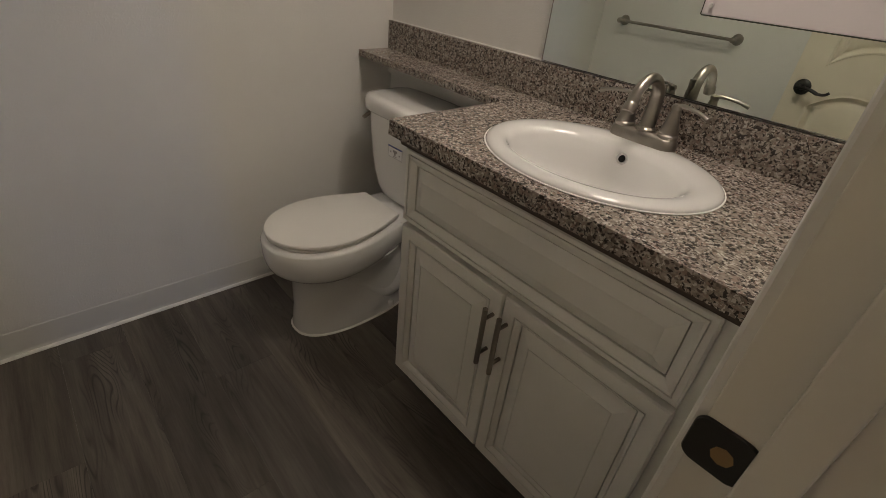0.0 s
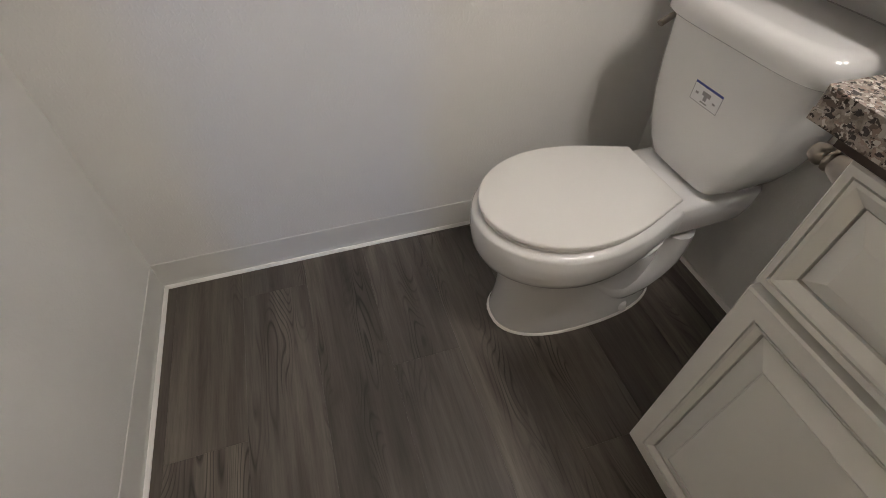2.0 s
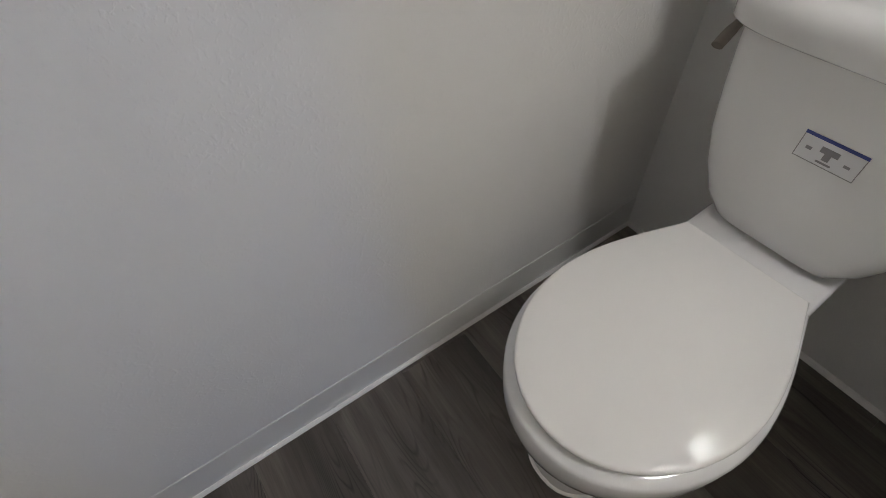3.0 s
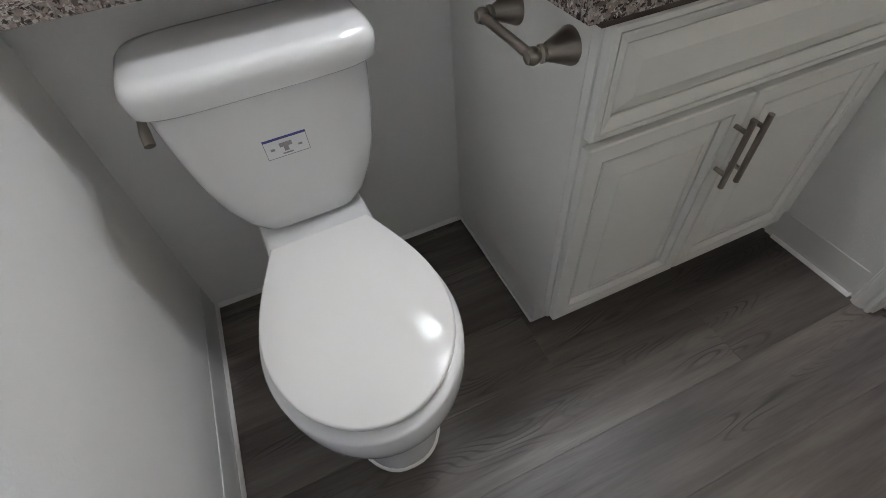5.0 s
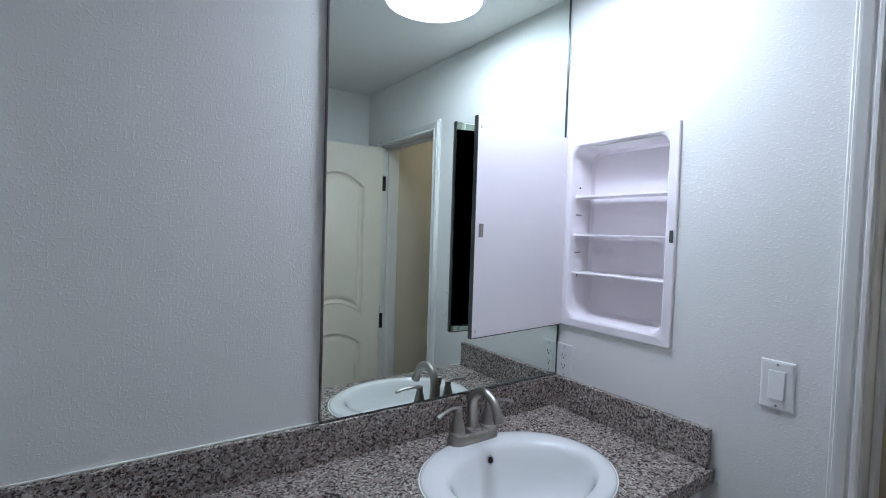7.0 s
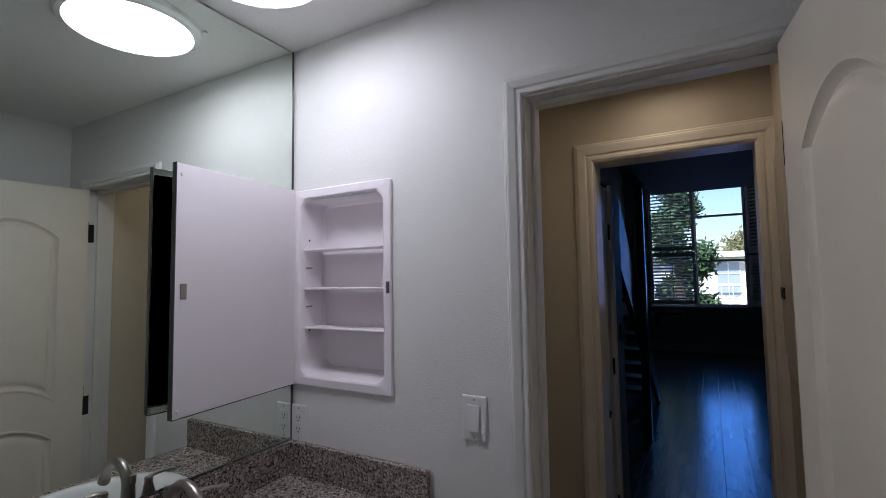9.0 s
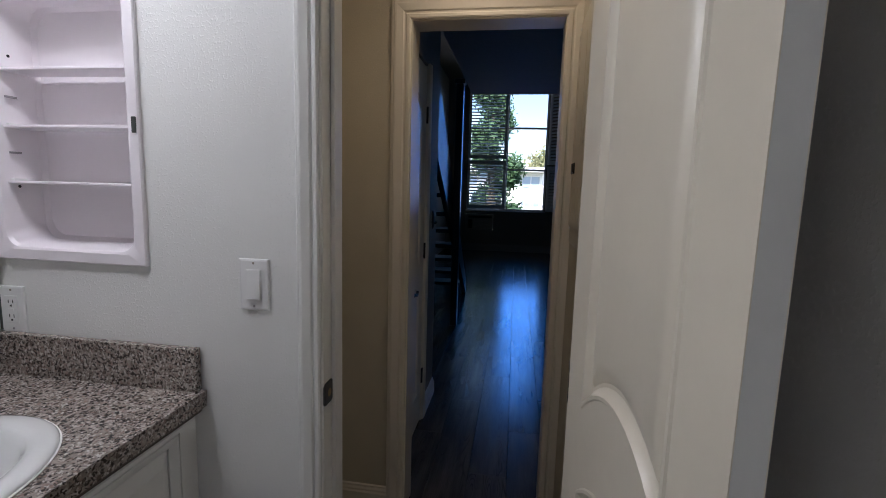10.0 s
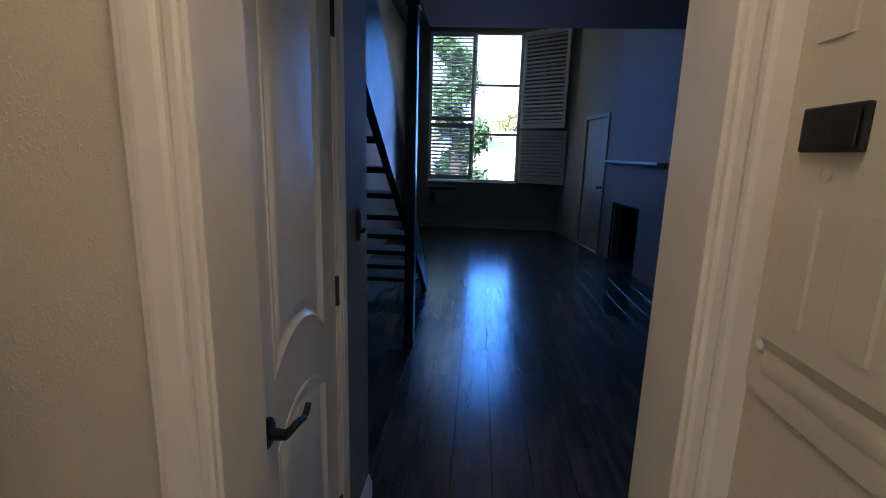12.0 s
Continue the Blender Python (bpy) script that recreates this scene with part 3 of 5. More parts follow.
ceiling_lamp("hall_lamp", 2.212, -1.115, 0.150, HH, LAMPH, "round flush ceiling lamp, lit warm, in the hall")

# ---- doors ----
PANEL_RINGS = [(0.0, 0.0), (0.003, 0.0025), (0.009, 0.003), (0.013, -0.002), (0.019, -0.008), (0.024, -0.0105), (0.031, -0.0105), (0.036, -0.006), (0.048, -0.001), (0.060, 0.001)]


def lever(parent, m, flip=1.0):
    """A black lever handle with an oval rose; local y is away from the door, x along the lever."""
    rose = lathe(bmesh.new(), [(0.033, 0.0), (0.033, 0.005), (0.027, 0.010), (0.013, 0.013), (0.011, 0.040), (0.0, 0.042)], m @ axis((0, 0, 0), (0, 1, 0)), 28)
    ob = part("door_handle", rose, BLACK, parent, "black lever handle", smooth=True)
    pts = [m @ Vector((flip * x, y, z)) for x, y, z in ((-0.008, 0.040, 0.0), (0.02, 0.047, 0.002), (0.05, 0.049, 0.0), (0.08, 0.048, -0.009), (0.105, 0.046, -0.006), (0.118, 0.045, 0.004))]
    bm = tube(bmesh.new(), smooth_path(pts, 5), [0.010] * 5 + [0.009] * 10 + [0.0075] * 8 + [0.007] * 3, 12, 0.8)
    part("lever", bm, BLACK, ob, smooth=True)


def panel_door(name, m, width, height, label, hinge_side, lever_u, lever_flip, lever_z=0.885, hinge_z=(), lift=0.0):
    """A moulded two-panel arch-top door. Local x runs from the hinges, -y is the face that is seen."""
    root = tagged(thing(name, m, label, "door"), kind="structure")
    s, e = 0.105, width - 0.105
    panels = [(s, e, 0.19, 0.78 + lift, 0.0, 0.075), (s, e, 0.94 + lift, height - 0.24, 0.075, 0.085)]
    core = bx(0.003, width - 0.003, -0.0035, 0.0035, 0.003, height - 0.003)
    for a in ((0.0, 0.0028, 0.0, height), (width - 0.0028, width, 0.0, height), (0.0029, width - 0.0029, 0.0, 0.0028), (0.0029, width - 0.0029, height - 0.0028, height)):
        box(core, a[0], a[1], -0.0142, 0.0142, a[2], a[3])
    leaf = part("leaf", core, TRIM, root, local=True)
    for sgn in (-1, 1):
        bm = door_face(width, height, panels, PANEL_RINGS, lambda u, v, d: Vector((u, sgn * (0.0155 + d), v)))
        es = [ed for ed in bm.edges if ed.is_boundary]
        got = bmesh.ops.extrude_edge_only(bm, edges=es)
        for v in got["geom"]:
            if isinstance(v, bmesh.types.BMVert):
                v.co.y = sgn * 0.0143
        part("face_panel", bm, DOORPAINT, leaf, smooth=True, sharp=25)
    if lever_u:
        for sgn in (-1, 1):
            lever(leaf, Matrix.Translation((lever_u, sgn * 0.0156, lever_z)) @ Matrix.Diagonal((1, sgn, 1, 1)), lever_flip)
        part("latch_plate", bx(width, width + 0.0015, -0.011, 0.011, lever_z - 0.03, lever_z + 0.03), BLACK, leaf)
    for z in hinge_z or (0.2, height / 2, height - 0.2):
        bm = bmesh.new()
        lathe(bm, [(0.0065, -0.045), (0.0065, 0.045)], axis((-0.004, hinge_side * 0.020, z), (0, 0, 1)), 12)
        box(bm, -0.0016, -0.0001, -0.0165, 0.0165, z - 0.044, z + 0.044)
        part("hinge", bm, BLACK, leaf, "black butt hinge")
    return root


panel_door("door_1", pose(1.6362, -1.3910, 0.012, 0, 0, 186.6), 0.548, DH - 0.018, "cream moulded two-panel door standing open against the rear wall", 1, 0.488, -1, lift=0.04)

for z in (0.212, 0.95, 1.775):
    hp = thing("jamb_hinge", Matrix.Translation((1.652, DY1, z)), "black hinge leaf on the bathroom door jamb", "hinge", "hinges of the bathroom door")
    part("hinge_leaf", bx(1.638, 1.669, DY1 + 0.0006, DY1 + 0.0022, z - 0.044, z + 0.044), BLACK, hp)

# latch strike on the jamb of the bathroom doorway
strike = tagged(thing("strike_plate", Matrix.Translation((1.66, DY0, 0.915))), "black latch strike plate on the bathroom door jamb", "strike plate")
bm = bmesh.new()
ys = DY0 - 0.0005
loft(bm, [[(u, y, v) for u, v in round_rect(1.6325 + i, 1.684 - i, 0.887 + i, 0.940 - i, 0.011)] for i, y in ((0, ys), (0, ys - 0.0013), (0.001, ys - 0.0028))])
plate = part("plate", bm, BLACK, strike)
part("mortise", lathe(bmesh.new(), [(0.0095, 0.0), (0.0095, 0.0006)], axis((1.6625, ys - 0.0028, 0.912), (0, -1, 0)), 8), WOODRAW, plate, "raw wood showing in the latch hole")


# ---- vanity ----
def cabinet_front(x0, x1, z0, z1):
    """A raised-panel front board standing on the face frame at y = -0.522."""
    t = 0.020
    rings = [(0, 0), (0, t - 0.004), (0.003, t), (0.034, t), (0.0345, t - 0.005), (0.0368, t - 0.005), (0.0374, t - 0.001), (0.041, t - 0.002), (0.046, t - 0.007), (0.0495, t - 0.010), (0.0502, t - 0.0195), (0.0526, t - 0.0195), (0.0528, t - 0.012), (0.086, t - 0.001), (0.0868, t - 0.0035), (0.088, t - 0.0035), (0.089, t - 0.0015)]
    if z1 - z0 < 0.25:
        rings = [(0, 0), (0, t - 0.004), (0.003, t), (0.012, t), (0.0126, t - 0.006), (0.0145, t - 0.006), (0.015, t - 0.001), (0.020, t - 0.0015), (0.032, t - 0.007), (0.036, t - 0.009), (0.0362, t - 0.0195), (0.0386, t - 0.0195), (0.0388, t - 0.0115), (0.066, t - 0.001), (0.068, t - 0.001)]
    return rect_panel(bmesh.new(), x0, x1, z0, z1, rings, lambda u, v, d: (u, -0.5225 - d, v))


def bar_pull(parent, x, z0, z1):
    bm = bmesh.new()
    y = -0.5425 - 0.030
    tube(bm, [(x, y, z0), (x, y, z1)], 0.0062)
    for z in (z0 + 0.03, z1 - 0.03):
        tube(bm, [(x, y, z), (x, -0.541, z)], 0.0048)
    part("handle", bm, PEWTER, parent, "pewter bar pull", smooth=True)


def vanity():
    root = thing("vanity_cabinet", Matrix.Translation((1.21, -0.26, 0)), "warm white vanity cabinet with raised-panel drawer front and doors", "cabinet")
    bm = bmesh.new()
    box(bm, 0.815, 0.831, -0.5025, -0.001, 0.105, 0.874)
    box(bm, 0.815, 0.831, -0.466, -0.001, 0.0, 0.1045)
    part("side_panel", bm, CABPAINT, root)
    part("side_panel", bx(1.605, 1.6385, -0.5025, -0.001, 0.105, 0.874), CABPAINT, root)
    part("bottom_panel", bx(0.832, 1.604, -0.50, -0.001, 0.105, 0.121), CABPAINT, root)
    part("back_panel", bx(0.832, 1.604, -0.010, -0.0015, 0.122, 0.874), CABPAINT, root)
    part("toe_board", bx(0.832, 1.6385, -0.466, -0.452, 0.0, 0.1045), CABPAINT, root)
    bm = bmesh.new()
    for a in ((0.815, 0.855, 0.105, 0.874), (1.56, 1.6385, 0.105, 0.874), (0.8552, 1.5598, 0.105, 0.14), (0.8552, 1.5598, 0.62, 0.665), (0.8552, 1.5598, 0.84, 0.874)):
        box(bm, a[0], a[1], -0.522, -0.503, a[2], a[3], 0.001)
    part("face_frame", bm, CABPAINT, root)
    part("drawer_front", cabinet_front(0.820, 1.572, 0.652, 0.845), CABPAINT, root)
    left = part("door", cabinet_front(0.820, 1.189, 0.112, 0.636), CABPAINT, root)
    right = part("door", cabinet_front(1.193, 1.572, 0.112, 0.636), CABPAINT, root)
    bar_pull(left, 1.170, 0.435, 0.600)
    bar_pull(right, 1.212, 0.435, 0.600)
    # paper holder shoe moulding at the floor
    part("shoe_strip", bx(0.8085, 0.8145, -0.466, -0.006, 0.0, 0.012, 0.002), CAULK, root)


def countertop():
    root = thing("countertop", Matrix.Translation((0.82, -0.2, 0.87)), "granite-patterned L-shaped counter with backsplash over vanity and toilet", "countertop")
    x0, x1, xm, yf, ysf = -0.006, 1.637, 0.763, -0.556, -0.158
    z1, r = 0.90, 0.02
    pts = [(x0, -0.0005), (x0, ysf), (xm - 0.012, ysf), (xm, ysf - 0.012), (xm, yf + 0.004), (xm + 0.004, yf), (x1, yf), (x1, -0.0005)]
    bm = bmesh.new()
    outer = [bm.verts.new((x, y, z1)) for x, y in pts]
    hole = [bm.verts.new((SX + 0.235 * math.cos(2 * math.pi * k / 40), SY + 0.185 * math.sin(2 * math.pi * k / 40), z1)) for k in range(40)]
    es = [bm.edges.new((l[i], l[(i + 1) % len(l)])) for l in (outer, hole) for i in range(len(l))]
    fs = bmesh.ops.triangle_fill(bm, use_beauty=True, edges=es)["geom"]
    low = bmesh.ops.extrude_face_region(bm, geom=[f for f in fs if isinstance(f, bmesh.types.BMFace)])
    for v in low["geom"]:
        if isinstance(v, bmesh.types.BMVert):
            v.co.z -= 0.024
    part("slab", bm, GRANITE, root)
    part("front_edge", bx(xm + 0.0005, x1, yf, yf + 0.02, 0.862, 0.8757, 0.001), GRANITE, root)
    part("build_up_strip", bx(xm + 0.034, x1 - 0.001, yf + 0.014, yf + 0.0325, 0.8462, 0.8617, 0.0005), UNDERBOARD, root, "dark brown board under the front edge")
    part("side_edge", bx(xm, xm + 0.02, yf + 0.0205, ysf - 0.02, 0.862, 0.8757, 0.001), GRANITE, root)
    part("backsplash", bx(x0, x1, -0.020, -0.0006, 0.9004, 1.003, 0.0015), GRANITE, root)
    part("side_splash", bx(x1 - 0.0195, x1, yf + 0.012, -0.0205, 0.9004, 1.003, 0.0015), GRANITE, root)
    part("caulk_line", bx(x0, 0.765, -0.006, -0.0004, 1.0031, 1.0065, 0.001), CAULK, root)


SX, SY, SA, SB = 1.180, -0.305, 0.262, 0.212


def sink():
    root = thing("sink", Matrix.Translation((SX, SY, 0.9)), "white oval porcelain drop-in sink with overflow hole", "sink")

    def ring(a, b, z, dy=0.0):
        return [(SX + a * math.cos(2 * math.pi * k / 64), SY + dy + b * math.sin(2 * math.pi * k / 64), z) for k in range(64)]

    bm = bmesh.new()
    rows = [(SA - 0.03, SB - 0.03, 0.880, 0), (SA - 0.02, SB - 0.02, 0.9005, 0), (SA, SB, 0.9005, 0), (SA + 0.001, SB + 0.001, 0.904, 0), (SA - 0.003, SB - 0.003, 0.9085, 0), (SA - 0.012, SB - 0.012, 0.9118, 0),
            (SA - 0.030, SB - 0.032, 0.9128, -0.004), (SA - 0.048, SB - 0.050, 0.9115, -0.012), (SA - 0.058, SB - 0.060, 0.9065, -0.017), (SA - 0.067, SB - 0.069, 0.893, -0.019), (SA - 0.077, SB - 0.078, 0.868, -0.020), (SA - 0.092, SB - 0.090, 0.835, -0.019),
            (SA - 0.122, SB - 0.112, 0.800, -0.012), (SA - 0.17, SB - 0.145, 0.775, -0.004), (0.03, 0.028, 0.764, 0.0), (0.021, 0.021, 0.760, 0.0)]
    loft(bm, [ring(a, b, z, d) for a, b, z, d in rows], cap0=False)
    part("basin", bm, PORC, root, smooth=True, sharp=60)
    m = axis((SX + 0.003, SY + SB - 0.0935, 0.880), (0, -0.93, 0.36))
    part("overflow_ring", lathe(bmesh.new(), [(0.0085, -0.002), (0.0085, 0.0035), (0.0125, 0.0035), (0.0135, -0.002)], m, 24, False, False), CHROME, root, "chrome overflow ring", smooth=True)
    part("overflow_hole", lathe(bmesh.new(), [(0.0086, 0.0), (0.0086, 0.0008)], m, 24), DARK, root)
    part("drain", lathe(bmesh.new(), [(0.030, 0.0), (0.030, 0.003), (0.021, 0.004), (0.020, 0.001), (0.014, 0.003), (0.0, 0.006)], axis((SX, SY, 0.763), Z), 28, True, False), CHROME, root, "chrome drain", smooth=True)
    bm = bmesh.new()
    loft(bm, [ring(SA + 0.003, SB + 0.003, 0.9006), ring(SA + 0.004, SB + 0.004, 0.9025), ring(SA, SB, 0.9035)], False, False)
    part("caulk_bead", bm, CAULK, root)


def faucet():
    fx, fy, fz = SX + 0.0, -0.112, 0.9125
    root = thing("faucet", Matrix.Translation((fx, fy, fz)), "brushed nickel two-handle arched faucet standing on the sink", "faucet")
    bm = bmesh.new()
    loft(bm, [[(fx + u, fy + v, fz + z) for u, v in round_rect(-0.082 + i, 0.082 - i, -0.030 + i, 0.028 - i, 0.027 - i * 0.8, 8)] for i, z in ((0, -0.004), (0, 0.010), (0.003, 0.020), (0.008, 0.025), (0.014, 0.027))])
    part("base", bm, NICKEL, root, smooth=True)
    path = smooth_path([(fx, fy, fz + 0.025), (fx, fy + 0.006, fz + 0.07), (fx, fy + 0.002, fz + 0.112), (fx, fy - 0.022, fz + 0.140), (fx, fy - 0.055, fz + 0.146), (fx, fy - 0.088, fz + 0.128), (fx, fy - 0.105, fz + 0.098)], 7)
    n = len(path)
    spout = part("spout", tube(bmesh.new(), path, [0.0185 - 0.0065 * min(1, i / (n * 0.55)) for i in range(n)], 20), NICKEL, root, smooth=True)
    d = (path[-1] - path[-3]).normalized()
    part("aerator", lathe(bmesh.new(), [(0.011, -0.004), (0.0145, 0.001), (0.0145, 0.017), (0.0115, 0.019), (0.010, 0.014)], axis(path[-1], d), 20), NICKEL, spout, smooth=True)
    part("collar", lathe(bmesh.new(), [(0.0235, 0.0), (0.0235, 0.005), (0.0185, 0.010)], axis((fx, fy, fz + 0.0255), Z), 24), NICKEL, spout, smooth=True)
    part("lift_rod", lathe(bmesh.new(), [(0.0028, 0), (0.0028, 0.085), (0.0065, 0.092), (0.0075, 0.112), (0.0, 0.114)], axis((fx, fy + 0.028, fz + 0.015), Z), 14), NICKEL, root, smooth=True)
    for sgn in (-1, 1):
        hx = fx + sgn * 0.0545
        h = part("handle", lathe(bmesh.new(), [(0.024, 0.0), (0.024, 0.007), (0.0205, 0.011), (0.0205, 0.015), (0.0155, 0.035), (0.0105, 0.058), (0.0095, 0.064), (0.011, 0.067), (0.010, 0.074), (0.0, 0.077)], axis((hx, fy, fz + 0.024), Z), 24), NICKEL, root, smooth=True)
        p = smooth_path([(hx - sgn * 0.006, fy, fz + 0.096), (hx + sgn * 0.02, fy - 0.002, fz + 0.099), (hx + sgn * 0.055, fy - 0.010, fz + 0.095), (hx + sgn * 0.078, fy - 0.016, fz + 0.088)], 5)
        part("lever", tube(bmesh.new(), p, [0.0062] * 6 + [0.0055] * 6 + [0.0070] * (len(p) - 12), 12, 0.75), NICKEL, h, smooth=True)


def paper_holder():
    root = thing("paper_holder", Matrix.Translation((0.815, -0.375, 0.785)), "brushed nickel paper holder on the vanity's side", "paper holder")
    for y in (-0.458, -0.292):
        part("post", lathe(bmesh.new(), [(0.030, 0.0), (0.030, 0.004), (0.027, 0.010), (0.0205, 0.026), (0.0145, 0.042), (0.0125, 0.046), (0.0145, 0.049), (0.0145, 0.053), (0.010, 0.056), (0.0135, 0.061), (0.0145, 0.068), (0.010, 0.077), (0, 0.079)],
                           axis((0.8148, y, 0.785), (-1, 0, 0)), 24), PEWTER, root, smooth=True)
    part("roller", tube(bmesh.new(), [(0.748, -0.452, 0.785), (0.748, -0.298, 0.785)], 0.0085), PEWTER, root, smooth=True)


vanity()
countertop()
sink()
faucet()
paper_holder()


# ---- toilet ----
TX = 0.36


def lid_ring(grow, z, tip=-0.740, back=-0.291, a=0.171, wb=0.107):
    """The lid's outline: an egg with a narrow straight back, grown outwards by grow."""
    mid, out = -0.53, []
    a, wb = a + grow, wb + grow
    for k in range(33):
        t = math.pi * k / 32
        out.append((TX - a * math.cos(t), mid - (mid - tip + grow) * math.sin(t) if t else mid, z))
    for k in range(1, 13):
        s = k / 12
        out.append((TX + wb + (a - wb) * math.cos(math.pi / 2 * s) ** 1.1, mid + (back + grow - mid) * s, z))
    for k in range(12, 0, -1):
        s = k / 12
        out.append((TX - wb - (a - wb) * math.cos(math.pi / 2 * s) ** 1.1, mid + (back + grow - mid) * s, z))
    return out


def toilet():
    root = thing("toilet", Matrix.Translation((TX, -0.4, 0)), "white two-piece porcelain toilet with closed lid", "toilet")
    cy = -0.43
    rows = [(0.118, 0.247, 0.262, 0.0, 2.4), (0.118, 0.247, 0.262, 0.02, 2.4), (0.112, 0.243, 0.258, 0.045, 2.4), (0.108, 0.238, 0.25, 0.11, 2.3), (0.108, 0.238, 0.245, 0.19, 2.3), (0.112, 0.243, 0.235, 0.245, 2.2),
            (0.122, 0.256, 0.22, 0.278, 2.2), (0.152, 0.294, 0.20, 0.300, 2.15)]
    bowl = part("bowl", loft(bmesh.new(), [super_ring(TX, cy, z, a, f, b, e) for a, f, b, z, e in rows]), PORC, root, smooth=True, sharp=60)
    rows = [(-0.032, 0.262), (-0.012, 0.280), (0.003, 0.296), (0.010, 0.316), (0.014, 0.345), (0.014, 0.390), (0.010, 0.399), (-0.004, 0.4035), (-0.03, 0.404)]
    part("rim", loft(bmesh.new(), [lid_ring(g, z) for g, z in rows]), PORC, bowl, smooth=True, sharp=60)
    # trapway bulge along the sides
    bm = bmesh.new()
    pth = smooth_path([(TX, -0.50, 0.23), (TX, -0.42, 0.15), (TX, -0.34, 0.085), (TX, -0.26, 0.10), (TX, -0.205, 0.17), (TX, -0.20, 0.27)], 6)
    tube(bm, pth, [0.110] * len(pth), 20, 0.62)
    part("trapway", bm, PORC, bowl, smooth=True, sharp=70)
    bm = bmesh.new()
    deck = [(0.105, -0.34, 0.30), (0.118, -0.345, 0.355), (0.120, -0.345, 0.395), (0.114, -0.34, 0.405)]
    loft(bm, [[(TX + u, v, z) for u, v in round_rect(-w, w, f, -0.035, 0.03)] for w, f, z in deck])
    part("deck", bm, PORC, bowl, smooth=True, sharp=60)
    for sgn in (-1, 1):
        part("bolt_cap", lathe(bmesh.new(), [(0.016, 0.0), (0.016, 0.012), (0.012, 0.02), (0.0, 0.024)], axis((TX + sgn * 0.104, -0.315, 0.018), Z), 18), PORC, bowl, "white floor bolt cap", smooth=True)
    part("caulk_bead", loft(bmesh.new(), [super_ring(TX, cy, z, 0.118 + g, 0.247 + g, 0.262 + g, 2.4) for g, z in ((-0.002, 0.0), (0.006, 0.0), (0.004, 0.004), (0.0, 0.006))], False, False), CAULK, bowl)
    seat = part("seat", loft(bmesh.new(), [lid_ring(g, z) for g, z in ((-0.008, 0.4065), (-0.004, 0.4075), (-0.003, 0.4145), (-0.006, 0.4165))]), SEATMAT, root, "white closed seat ring", smooth=True, sharp=50)
    bm = bmesh.new()
    loft(bm, [lid_ring(g, z) for g, z in ((-0.003, 0.4200), (0.0, 0.4210), (0.0005, 0.4275), (-0.0012, 0.4298), (-0.004, 0.4308))] +
         [[(TX + (x - TX) * q, -0.52 + (y + 0.52) * q, 0.4312 + 0.016 * (1 - q * q)) for x, y, _ in lid_ring(-0.006, 0)] for q in (1.0, 0.93, 0.84, 0.72, 0.58, 0.42, 0.26, 0.1)])
    part("lid", bm, SEATMAT, root, "closed white lid", smooth=True, sharp=50)
    for sgn in (-1, 1):
        part("seat_hinge", bx(TX + sgn * 0.075 - 0.014, TX + sgn * 0.075 + 0.014, -0.304, -0.286, 0.4055, 0.4185, 0.004), SEATMAT, root, smooth=True)
    ty = -0.132
    rows = [(0.105, 0.090, 0.412), (0.112, 0.096, 0.418), (0.140, 0.100, 0.450), (0.163, 0.102, 0.50), (0.180, 0.103, 0.56), (0.190, 0.104, 0.63), (0.197, 0.104, 0.70), (0.198, 0.104, 0.730)]
    tank = part("tank", loft(bmesh.new(), [super_ring(TX, ty, z, a, b, b, 5.5, 64) for a, b, z in rows]), PORC, root, smooth=True, sharp=60)
    rows = [(0.200, 0.106, 0.7305), (0.214, 0.117, 0.731), (0.2185, 0.1215, 0.736), (0.2195, 0.1225, 0.768), (0.214, 0.117, 0.780), (0.204, 0.108, 0.788), (0.18, 0.09, 0.791)]
    part("tank_lid", loft(bmesh.new(), [super_ring(TX, ty, z, a, b, b, 5.0, 64) for a, b, z in rows]), PORC, root, "white tank lid", smooth=True, sharp=60)
    arm = part("flush_lever", lathe(bmesh.new(), [(0.014, 0.0), (0.014, 0.004), (0.009, 0.007), (0.009, 0.012)], axis((TX - 0.1945, -0.165, 0.714), (-1, 0, 0.03)), 18), PEWTER, tank, "chrome flush lever", smooth=True)
    part("arm", tube(bmesh.new(), smooth_path([(TX - 0.206, -0.160, 0.717), (TX - 0.208, -0.195, 0.707), (TX - 0.206, -0.232, 0.690)], 4), [0.008] * 5 + [0.0095] * 4, 12, 0.7), PEWTER, arm, smooth=True)
    # small rating sticker on the tank
    yk = ty - 0.1048
    stick = part("sticker", bx(TX - 0.040, TX + 0.042, yk, yk + 0.0012, 0.595, 0.638), PAPER, tank, "small white sticker with a blue top bar")
    part("blue_bar", bx(TX - 0.040, TX + 0.042, yk - 0.0004, yk - 0.0001, 0.633, 0.638), BLUEINK, stick)
    part("border", bx(TX - 0.040, TX + 0.042, yk - 0.0004, yk - 0.0001, 0.595, 0.5962), GREYINK, stick)
    for x0, x1 in ((-0.040, -0.0388), (0.0408, 0.042)):
        part("border", bx(TX + x0, TX + x1, yk - 0.0004, yk - 0.0001, 0.5963, 0.6328), GREYINK, stick)
    for x0, x1, z0, z1 in ((-0.012, 0.012, 0.616, 0.625), (-0.005, 0.004, 0.606, 0.616), (-0.010, 0.010, 0.600, 0.603), (-0.030, -0.022, 0.612, 0.617), (0.022, 0.030, 0.610, 0.614)):
        part("print_bar", bx(TX + x0, TX + x1, yk - 0.0004, yk - 0.0001, z0, z1), GREYINK, stick)
